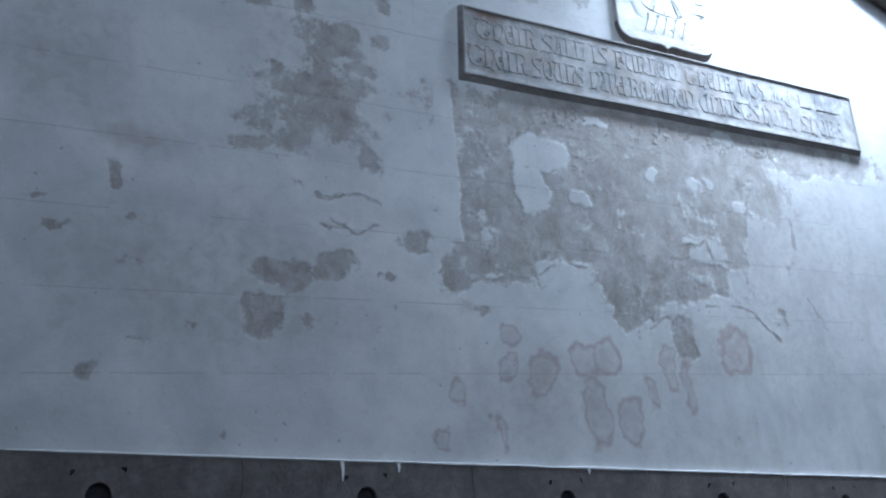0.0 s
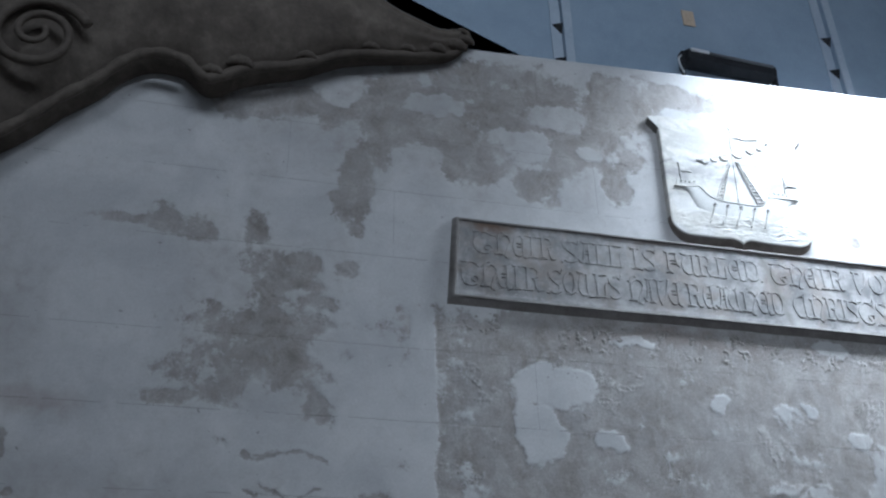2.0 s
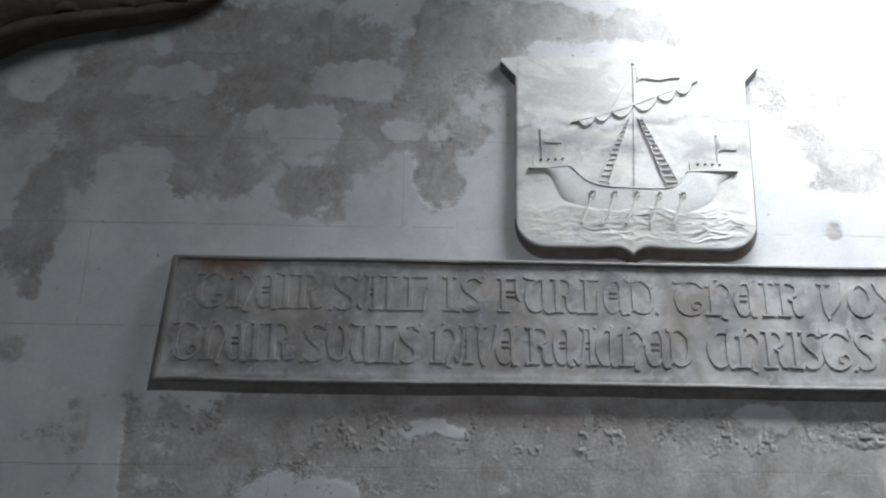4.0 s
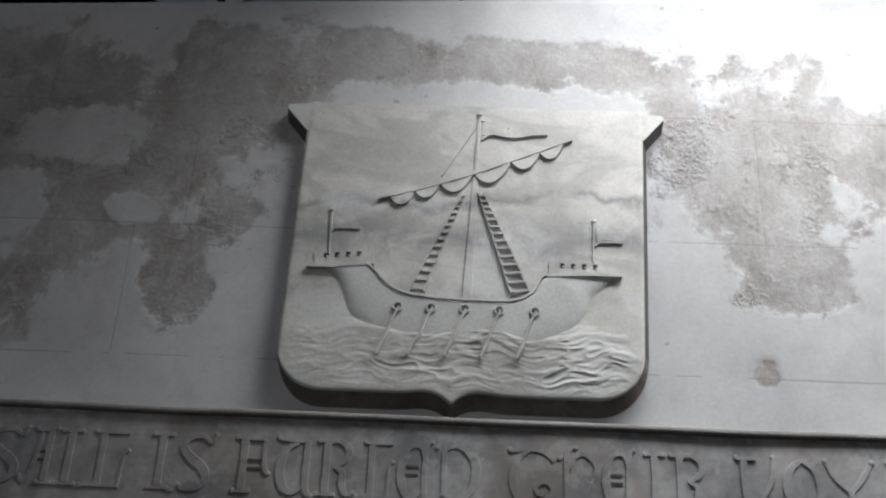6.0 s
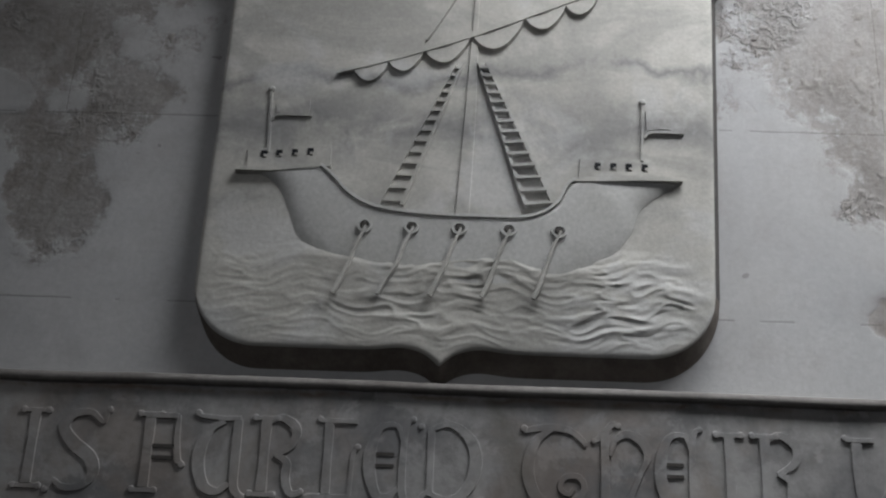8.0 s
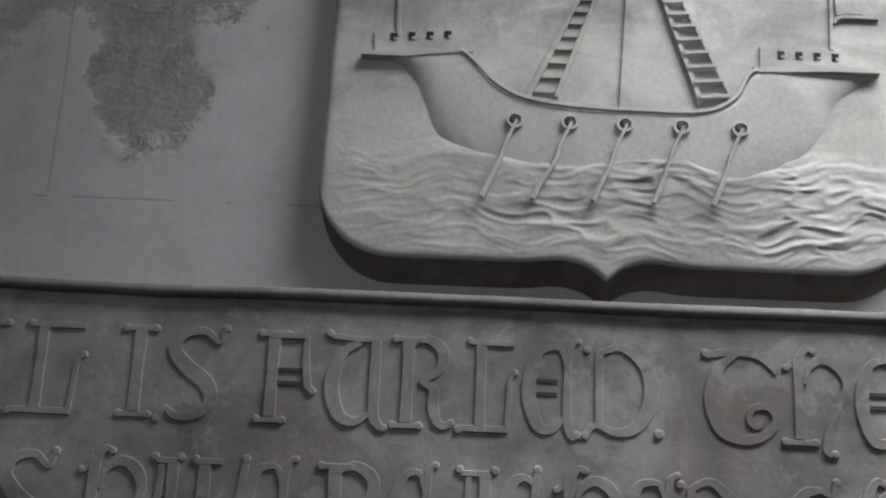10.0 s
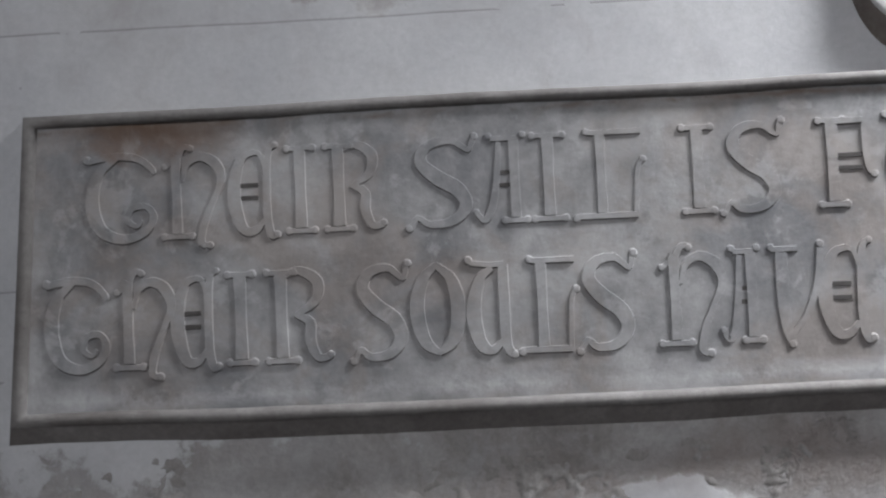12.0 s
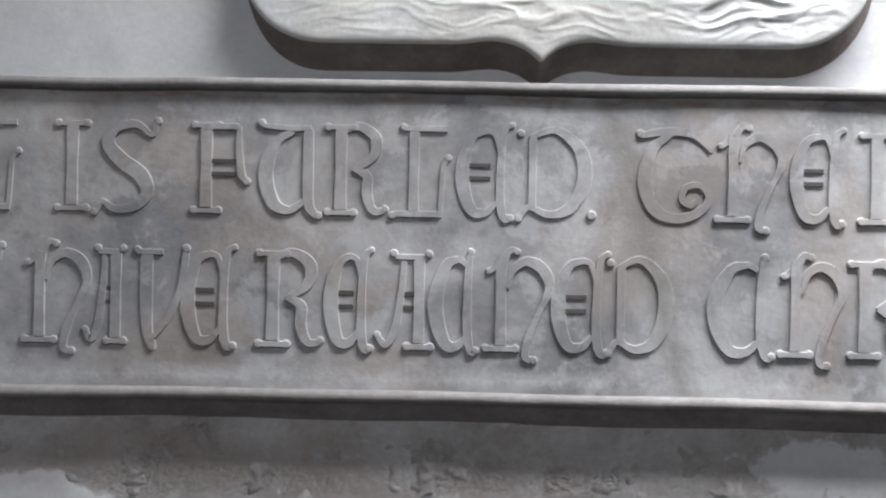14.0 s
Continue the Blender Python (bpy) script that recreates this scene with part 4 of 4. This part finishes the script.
for x, d in ((-0.98, 0.10), (-0.66, 0.05), (0.6, 0.03)):
    z = 0.10 - 0.073 * x + BASE
    r.band([(x, z, .010), (x + .003, z - d * .5, .007), (x - .002, z - d, .003)], -0.0285, 0.002)
part("lime_run", r.mesh("lime_run", LIME), plinth, "whitewash runs along the plinth edge")


# ---- crumbs of render clinging to the wall ----
def build_crumbs():
    """Rough patches that stand a few millimetres out of the render."""
    verts, faces = [], []
    patches = [((-.05, 2.18, 3.6, 2.45), [(.12, 2.38, .16, .05), (.75, 2.34, .22, .08), (1.25, 2.33, .25, .09), (1.62, 2.33, .10, .10), (1.05, 2.42, .4, .02), (2.1, 2.33, .3, .09), (2.7, 2.35, .25, .06), (3.2, 2.36, .2, .05)], 301),
               ((.56, 1.65, .92, 2.2), [(.70, 1.92, .06, .2), (.68, 2.1, .05, .06)], 311), ((.6, 3.55, 1.32, 4.12), [(.95, 3.84, .25, .15), (1.16, 3.72, .1, .12), (1.05, 4.02, .2, .07)], 321),
               ((2.4, 3.4, 3.1, 4.15), [(2.68, 3.72, .25, .18), (2.6, 4.0, .3, .1)], 331), ((-.3, 3.85, .6, 4.2), [(.15, 4.03, .3, .1)], 341), ((-.2, 1.05, 1.0, 1.35), [(.3, 1.2, .45, .05)], 351), ((1.0, .85, 2.2, 1.45), [(1.2, 1.1, .12, .2), (1.6, 1.2, .25, .12)], 361)]
    for (x0, z0, x1, z1), blobs, seed in patches:
        xs, zs = np.arange(x0, x1, .0042), np.arange(z0, z1, .0042)
        X, Z = np.meshgrid(xs, zs)
        m = np.clip(gather(X + .05 * clouds(X, Z, 7, seed), Z + .04 * clouds(X, Z, 7, seed + 1), blobs) * 2.2 + .35 + .5 * clouds(X, Z, 6, seed + 2, 2), 0, 1)
        n = .62 * clouds(X, Z, 19, seed + 3, 4) + .34 * clouds(X, Z, 75, seed + 4, 2) + .34 * clouds(X, Z, 118, seed + 5, 1)
        h = np.clip(n - (.06 if 2 < z0 < 3 else .16), 0, .5) ** .6 * .0085 * m
        Y = .003 * clouds(X, Z, 1.1, 81) + .0022 - h * (.95 if 2 < z0 < 3 else .55)
        off = len(verts)
        ny, nx = X.shape
        verts += np.stack([X, Y, Z + BASE], -1).reshape(-1, 3).tolist()
        i = np.arange(nx * ny).reshape(ny, nx)
        q = np.stack([i[:-1, :-1], i[:-1, 1:], i[1:, 1:], i[1:, :-1]], -1).reshape(-1, 4)
        keep = h.ravel()[q].max(1) > .001
        faces += (q[keep] + off).tolist()
    used = sorted({i for q in faces for i in q})
    back = {o: n for n, o in enumerate(used)}
    me = mesh_of("plaster_crumbs", [verts[i] for i in used], [[back[i] for i in q] for q in faces], CRUMB)
    return tagged(new("plaster_crumbs", me), "crumbs and flakes of grey render on the wall", "crumbs", kind="stuff")


build_crumbs()


# ---- raised letters ----
def serif(x, z, w=0.2, knob=True):
    return [[(x - w, z, .03), (x + w, z, .03)]], ([(x - w - .01, z, .06), (x + w + .01, z, .06)] if knob else [])


def glyph(ch):
    """Width, curved strokes, straight strokes and knobs of an uncial capital one unit high."""
    S, L, K, B = [], [], [], []

    def stem(x, top=True, foot=True, hw=.072, w=.19, z1=.96, z0=.04):
        L.append([(x, z0, hw * 1.05), (x, .5, hw * .9), (x, z1, hw * 1.05)])
        for on, z in ((top, .985), (foot, .0)):
            if on:
                a, k = serif(x, z, w)
                L.extend(a)
                K.extend(k)

    def bars(x0, x1):
        B.extend([[(x0, .575, .03), (x1, .575, .03)], [(x0, .425, .03), (x1, .425, .03)]])

    if ch == "T":
        S += [[(.02, .94, .03), (.2, .98, .045), (.48, 1.0, .05), (.74, .96, .045), (.92, .84, .04), (.96, .77, .028)],
              [(.45, .98, .03), (.19, .8, .065), (.08, .46, .088), (.2, .12, .08), (.5, .0, .06), (.8, .07, .05), (.94, .24, .045), (.84, .38, .04), (.64, .36, .04), (.58, .22, .036), (.70, .15, .03), (.78, .22, .02)]]
        K += [(.02, .97, .065)]
        w = 1.0
    elif ch == "H":
        stem(.25, top=False, hw=.062, w=.2)
        S += [[(.25, .97, .05), (.2, .92, .035), (.1, .84, .03)], [(.28, .96, .045), (.36, 1.06, .04), (.46, 1.07, .03)],
              [(.34, .66, .02), (.42, .86, .04), (.62, .95, .055), (.84, .86, .068), (.93, .66, .052), (.80, .42, .035), (.66, .16, .045), (.60, -.06, .045), (.68, -.13, .035)]]
        K += [(.08, .84, .05), (.47, 1.05, .055), (.72, -.12, .06)]
        w = .98
    elif ch == "E":
        S += [[(.52, .97, .035), (.3, .91, .05), (.14, .66, .08), (.13, .35, .085), (.27, .06, .066), (.5, .03, .05), (.68, .15, .03)],
              [(.9, 1.04, .03), (.8, .97, .04), (.75, .7, .045), (.74, .2, .052), (.8, -.02, .05), (.9, -.05, .035)], [(.5, .97, .035), (.64, .93, .03), (.74, .74, .03)]]
        K += [(.91, -.03, .06), (.92, 1.04, .05)]
        bars(.14, .58)
        w = .92
    elif ch == "I":
        stem(.26, w=.2)
        w = .52
    elif ch == "R":
        stem(.22, w=.19)
        S += [[(.22, .92, .03), (.48, 1.0, .05), (.74, .87, .072), (.7, .65, .055), (.42, .5, .028)], [(.42, .51, .03), (.62, .42, .06), (.62, .22, .065), (.72, .03, .05), (.9, .03, .035)]]
        K += [(.9, .05, .055)]
        w = .96
    elif ch == "S":
        S += [[(.9, 1.0, .035), (.84, .86, .03), (.62, .98, .045), (.32, .94, .06), (.2, .76, .08), (.4, .56, .095), (.68, .4, .095), (.78, .2, .08), (.6, .03, .06), (.3, .0, .045), (.14, .08, .035), (.04, -.04, .035)]]
        K += [(.02, -.04, .06), (.92, 1.02, .06)]
        w = .94
    elif ch == "A":
        S += [[(.5, .94, .03), (.46, .58, .038), (.36, .2, .046), (.2, .02, .042), (.05, .1, .03)]]
        stem(.78, top=False, hw=.062, w=.2)
        L += [[(.36, .975, .03), (.86, .975, .03)]]
        K += [(.32, 1.01, .055), (.95, 1.01, .055), (.04, .12, .05)]
        bars(.46, .74)
        w = 1.0
    elif ch == "L":
        stem(.40, top=False, foot=False, hw=.062)
        L += [[(.08, .0, .034), (.86, .0, .038)], [(.24, .985, .03), (.94, .985, .034)]]
        S += [[(.84, .02, .03), (.86, .3, .028), (.88, .54, .028), (.94, .64, .03)]]
        K += [(.96, .65, .055), (.05, -.02, .06), (.22, 1.0, .055)]
        w = 1.0
    elif ch == "F":
        stem(.26, w=.2)
        L += [[(.2, .975, .036), (.8, .975, .036)]]
        S += [[(.8, .98, .03), (.81, .68, .04), (.86, .42, .045), (.94, .34, .035)]]
        K += [(.94, .34, .06)]
        bars(.32, .76)
        w = .98
    elif ch == "U":
        S += [[(.52, .93, .035), (.27, .8, .06), (.12, .45, .09), (.24, .1, .078), (.48, .02, .05), (.68, .12, .035)], [(.74, .96, .06), (.74, .4, .065), (.76, .08, .06), (.88, -.05, .045)]]
        L += [[(.08, .99, .03), (.5, .96, .03), (.78, .97, .03)]]
        K += [(.05, 1.02, .06), (.9, -.04, .06)]
        w = .94
    elif ch == "D":
        S += [[(.16, .9, .03), (.5, .99, .045), (.82, .77, .08), (.88, .42, .092), (.7, .1, .07), (.42, .02, .045), (.16, .1, .035), (.03, -.02, .035)]]
        L += [[(.2, .1, .045), (.2, .9, .05)]]
        K += [(.02, -.03, .06), (.04, .95, .06)]
        w = 1.0
    elif ch == "V":
        S += [[(.2, .95, .07), (.2, .5, .075), (.23, .15, .06), (.32, -.04, .05)], [(.92, .98, .04), (.84, .6, .045), (.60, .25, .032), (.30, .02, .03)]]
        L += [[(.02, .98, .03), (.5, .98, .03)]]
        K += [(.02, 1.0, .055), (.92, 1.02, .06), (.32, -.06, .06)]
        w = .98
    elif ch == "O":
        S += [[(.44, .99, .035), (.2, .82, .07), (.09, .5, .09), (.2, .16, .075), (.44, .01, .035)], [(.44, .99, .035), (.7, .82, .07), (.8, .5, .09), (.7, .16, .075), (.44, .01, .035)]]
        w = .9
    elif ch in "CG":
        S += [[(.6, .96, .035), (.34, .9, .06), (.12, .6, .088), (.13, .32, .09), (.32, .04, .07), (.58, .02, .05), (.76, .14, .03)]]
        if ch == "C":
            S += [[(.82, 1.02, .035), (.78, .7, .045), (.78, .2, .05), (.86, -.03, .045), (.95, -.04, .035)], [(.6, .96, .035), (.74, .9, .03)]]
            K += [(.96, -.03, .055), (.84, 1.04, .055)]
        else:
            S += [[(.76, .14, .04), (.84, .34, .045), (.66, .44, .04), (.5, .34, .03), (.6, .26, .02)]]
            K += [(.72, .96, .055)]
        w = .96
    elif ch == "Y":
        stem(.46, top=False, w=.18, z1=.5)
        S += [[(.06, .96, .05), (.2, .7, .06), (.44, .46, .05)], [(.86, .96, .04), (.7, .7, .05), (.48, .46, .045)]]
        K += [(.03, 1.0, .06), (.9, 1.0, .06)]
        w = .94
    elif ch == "'":
        S += [[(.12, 1.12, .045), (.16, 1.0, .04), (.1, .9, .02)]]
        w = .2
    else:
        K += [(.1, .02, .07)]
        w = .2
    return w, S, L, K, B


def set_letter(ch, x0, x1, base, high):
    """One raised letter between x0 and x1, a part of the tablet; its crossbars are parts of the letter."""
    w, S, L, K, B = glyph(ch)
    sx = (x1 - x0) / w
    y = FACE_Y + 0.002
    r = Relief()
    f = lambda row: [(x0 + a * sx, base + BASE + b * high, c * high * (0.92 if c > .04 else 0.92)) for a, b, c in row]
    for row in S:
        r.band(f(row), y, 0.0044, 0.28, steps=6, flank=0.95)
    for row in L:
        r.band(f(row), y, 0.0045, 0.28, curve=False, flank=0.95)
    for a, b, c in K:
        r.knob(x0 + a * sx, base + BASE + b * high, c * high * 0.88, y, 0.0052)
    # letter undersides carry their shade as a second colour
    letter = part("letter", r.mesh("letter", LETTER, LOW_SHADE), tablet)
    for row in B:
        r = Relief()
        r.band([(p, z, q * .85) for p, z, q in f(row)], y, 0.0034, 0.2, curve=False)
        part("crossbar", r.mesh("crossbar", NEAR_BLACK), letter, "near-black crossbar")


def set_line(base, high, words):
    """Words with the places where their letters begin and end."""
    for word, places in words:
        for ch, (x0, x1) in zip(word, places):
            set_letter(ch, x0, x1, base, high)


def even(word, x0, x1):
    """Letters spread evenly by their own widths."""
    wide = [glyph(c)[0] + 0.05 for c in word]
    k, x, out = (x1 - x0) / sum(wide), x0, []
    for w in wide:
        out.append((x, x + (w - 0.05) * k))
        x += w * k
    return out


set_line(2.795, 0.134, (
    ("THEIR", ((.096, .212), (.216, .322), (.326, .404), (.417, .469), (.482, .581))),
    ("SAIL", ((.612, .725), (.718, .803), (.808, .868), (.873, .992))),
    ("IS", ((1.044, 1.100), (1.106, 1.207))),
    ("FURLED.", ((1.257, 1.348), (1.361, 1.461), (1.468, 1.566), (1.566, 1.660), (1.667, 1.754), (1.763, 1.880), (1.868, 1.888))),
    ("THEIR", ((1.949, 2.064), (2.066, 2.174), (2.180, 2.262), (2.285, 2.340), (2.352, 2.452))),
    ("VOYAGE", ((2.515, 2.615), (2.628, 2.735), (2.735, 2.860), (2.865, 2.950), (2.955, 3.040), (3.045, 3.113)))))
set_line(2.590, 0.142, (
    ("THEIR", ((.024, .128), (.132, .234), (.228, .302), (.315, .364), (.380, .488))),
    ("SOULS", ((.515, .610), (.612, .695), (.700, .774), (.779, .876), (.872, .966))),
    ("HAVE", ((.998, 1.105), (1.095, 1.158), (1.175, 1.258), (1.246, 1.328))),
    ("REACHED", ((1.365, 1.470), (1.470, 1.540), (1.548, 1.634), (1.633, 1.703), (1.714, 1.821), (1.818, 1.905), (1.905, 2.006))),
    ("CHRIST'S", ((2.058, 2.157), (2.166, 2.268), (2.275, 2.372), (2.375, 2.428), (2.417, 2.505), (2.505, 2.612), (2.603, 2.622), (2.622, 2.712))),
    ("HOLY", even("HOLY", 2.738, 3.137)),
    ("SHORE", even("SHORE", 3.183, 3.736))))
# words too worn by the light to be read
for x0, x1 in ((3.22, 3.36), (3.42, 3.70)):
    r = Relief()
    r.band([(x0, 2.86 + BASE, .05), (x1, 2.86 + BASE, .05)], FACE_Y + 0.002, 0.006, curve=False)
    part("letter_bar", r.mesh("letter_bar", LETTER), tablet)


# ---- the carved galley on the shield ----
def build_ship():
    def piece(name, fill, material=SHIELD, label=""):
        r = Relief()
        fill(r)
        return part(name, r.mesh(name, material), shield, label)

    up = lambda rows: [(x, z + BASE, w) for x, z, w in rows]
    # hull: a swelling surface between the sheer line and the keel
    sheer = spline([(1.388, 3.397), (1.45, 3.402), (1.54, 3.412), (1.575, 3.392), (1.61, 3.356), (1.66, 3.330), (1.743, 3.318), (1.85, 3.315), (1.953, 3.318), (2.005, 3.345), (2.035, 3.392), (2.10, 3.397), (2.245, 3.398)], 8)
    keel = spline([(1.388, 3.392), (1.44, 3.388), (1.475, 3.36), (1.497, 3.315), (1.518, 3.27), (1.56, 3.236), (1.66, 3.195), (1.82, 3.185), (1.98, 3.195), (2.085, 3.232), (2.142, 3.285), (2.170, 3.345), (2.245, 3.394)], 8)
    n, k = len(sheer), 22
    verts, faces = [], []
    for i in range(n):
        a, b = sheer[i], keel[i]
        end = min(i, n - 1 - i) / 12
        for j in range(k):
            v = j / (k - 1)
            x, z = a[0] + (b[0] - a[0]) * v, a[1] + (b[1] - a[1]) * v
            mid = min(1.0, max(0.0, end * 0.9 - 0.3)) * berth(x)
            round_side = 0.0094 * (1 - v ** 4.0) * min(1, 0.3 + 0.7 * end) + 0.0003
            h = mid * (0.0094 - 0.0050 * v) + (1 - mid) * round_side
            if j == 0:
                h = -0.002
            verts.append((x, SY - h, z + BASE))
    for i in range(n - 1):
        for j in range(k - 1):
            o = i * k + j
            faces.append((o, o + 1, o + k + 1, o + k))
    bm = bmesh.new()
    vs = [bm.verts.new(c) for c in verts]
    for q in faces:
        bm.faces.new([vs[i] for i in q])
    bmesh.ops.recalc_face_normals(bm, faces=bm.faces)
    part("hull", from_bm("hull", bm, HULL, True), shield, "smooth grey swelling hull")
    piece("gunwale", lambda r: r.band(up([(a[0], a[1] + 0.001, 0.0028) for a in sheer if 1.55 < a[0] < 2.045]), SY - 0.008, 0.0040, curve=False), HULL)
    for a, b, za, zb in ((1.388, 1.572, 3.396, 3.412), (2.245, 2.036, 3.398, 3.395)):
        s = 1 if b > a else -1
        piece("deck", lambda r: r.band(up([(a, za, .001), (a + .03 * s, za + .003, .0045), (a + .07 * s, za + .004, .0055), (b, zb, .0045)]), SY - .002, .0090, curve=False), SHIELD)

    def castle(x0, x1, zl, zr, notches):
        def fill(r):
            r.band(up([(x0, zl + 0.024, 0.0195), (x1, zr + 0.024, 0.0195)]), SY, 0.0028, curve=False)
        piece("castle", fill)
        for p in notches:
            z = zl + (zr - zl) * (p - x0) / (x1 - x0) + 0.031 + BASE
            # black block for the port's shade, pale lip for its lit sill
            bm = box((p - 0.0060, SY - 0.0042, z - 0.0058), (p + 0.0054, SY - 0.0024, z + 0.0065), 0)
            port = part("port", from_bm("port", bm, DARK), shield)
            part("lip", from_bm("lip", box((p - 0.0005, SY - 0.0047, z - 0.0060), (p + 0.0056, SY - 0.0034, z - 0.0012), 0.0003), SHIELD), port)

    castle(1.408, 1.570, 3.398, 3.412, (1.440, 1.470, 1.500, 1.530))
    castle(2.050, 2.225, 3.396, 3.394, (2.085, 2.115, 2.145, 2.175))
    piece("mast", lambda r: (r.band(up([(1.828, 3.318, .0125), (1.836, 3.5, .0105), (1.842, 3.70, .0065)]), SY + .001, .0042), r.band(up([(1.842, 3.70, .0045), (1.848, 3.89, .003)]), SY + .001, .005, curve=False), r.knob(1.848, 3.897 + BASE, .007, SY, .009)))
    piece("yard", lambda r: r.band(up([(1.572, 3.611, .003), (1.69, 3.648, .005), (1.83, 3.700, .0065), (1.97, 3.758, .005), (2.115, 3.820, .003)]), SY, .008))

    tie = [1.605, 1.670, 1.740, 1.834, 1.941, 2.023, 2.088]
    line = lambda x: 3.611 + (x - 1.572) * 0.385
    for a, b in zip(tie[:-1], tie[1:]):
        d = (b - a) * 0.42

        def swag(r):
            for s in (1.0, 0.62, 0.3):
                at = lambda u, drop, w: (a + (b - a) * u, line(a + (b - a) * u) - d * s * drop, w * (0.4 + s))
                r.band(up([(a, line(a) - .004, .003), at(.25, .75, .008), at(.5, 1.0, .010), at(.8, .62, .007), (b, line(b) - .004, .003)]), SY + .001, .004 + .0035 * s)

        piece("furled_sail", swag, SHIELD, "swag of the carved furled sail")

    def shroud(a0, a1, b0, b1, count, deep):
        """Two ropes and the rungs between them."""
        def fill(r):
            r.band(up([(*a0, .0040), (*b0, .0022)]), SY + .001, .0065, curve=False)
            r.band(up([(*a1, .0040), (*b1, .0022)]), SY + .001, .0065, curve=False)
            for i in range(count):
                s = (i + .35) / count
                s = s * (1.25 - .25 * s)
                p = [u + (v - u) * s for u, v in zip(a0, b0)]
                q = [u + (v - u) * s for u, v in zip(a1, b1)]
                r.band(up([(*p, .002 if deep < .008 else .0028), (*q, .002 if deep < .008 else .0028)]), SY + .001, deep * 0.8, curve=False)
        piece("rope_ladder", fill)

    shroud((1.666, 3.335), (1.712, 3.335), (1.806, 3.640), (1.820, 3.640), 14, .0055)
    shroud((1.950, 3.335), (2.004, 3.340), (1.850, 3.640), (1.866, 3.640), 14, .011)
    piece("rope", lambda r: r.band(up([(1.745, 3.690, .002), (1.836, 3.85, .002)]), SY, .004, curve=False))
    piece("pennant", lambda r: (r.band(up([(1.853, 3.880, .004), (1.885, 3.872, .006), (1.915, 3.868, .008), (1.935, 3.852, .003)]), SY + .001, .005), r.band(up([(1.855, 3.812, .003), (1.885, 3.832, .004), (1.95, 3.824, .004), (2.0, 3.834, .004), (2.045, 3.836, .002)]), SY, .0055),
                                        r.band(up([(1.858, 3.85, .022), (1.90, 3.848, .018), (1.94, 3.838, .006)]), SY + .002, .0055)))
    piece("flag", lambda r: (r.band(up([(1.447, 3.435, .003), (1.442, 3.57, .002)]), SY, .004, curve=False), r.knob(1.442, 3.572 + BASE, .006, SY, .006), r.band(up([(1.447, 3.503, .002), (1.46, 3.516, .003), (1.526, 3.517, .003)]), SY, .004), r.band(up([(1.455, 3.537, .016), (1.52, 3.535, .016)]), SY + .002, .0035, curve=False)))
    piece("flag", lambda r: (r.band(up([(2.170, 3.44, .003), (2.174, 3.56, .002)]), SY, .004, curve=False), r.knob(2.174, 3.564 + BASE, .006, SY, .006), r.band(up([(2.176, 3.488, .002), (2.19, 3.500, .003), (2.252, 3.501, .003)]), SY, .004), r.band(up([(2.180, 3.524, .021), (2.215, 3.526, .019), (2.252, 3.522, .022)]), SY + .001, .0040)))
    for x0, x1 in ((1.645, 1.594), (1.734, 1.676), (1.824, 1.772), (1.916, 1.868), (2.011, 1.963)):
        ringx = [(x0 + .0125 * math.cos(t), 3.290 + .0115 * math.sin(t), .0021) for t in np.linspace(0, 2 * math.pi, 15)]
        port = piece("oar_port", lambda r: r.band(up(ringx), SY - .0095, .0022, curve=False), HULL)
        # dark raised disc in place of the shade inside the rowlock
        r = Relief()
        r.knob(x0 - .001, 3.2915 + BASE, .0072, SY - .0092, .0022)
        part("rowlock_hole", r.mesh("rowlock_hole", NEAR_BLACK), port, "near-black disc for the rowlock hole's shade")
        zz = 3.286
        piece("oar", lambda r: r.band(up([(x0 + .003, zz + .004, .0022), (x0 - .014, zz - .035, .0026), (x0 - .024, zz - .066, .0028), (x1 + .012, 3.185, .0036), (x1, 3.158, .003)]), SY - .008, .0045, steps=4), SHIELD)


build_ship()
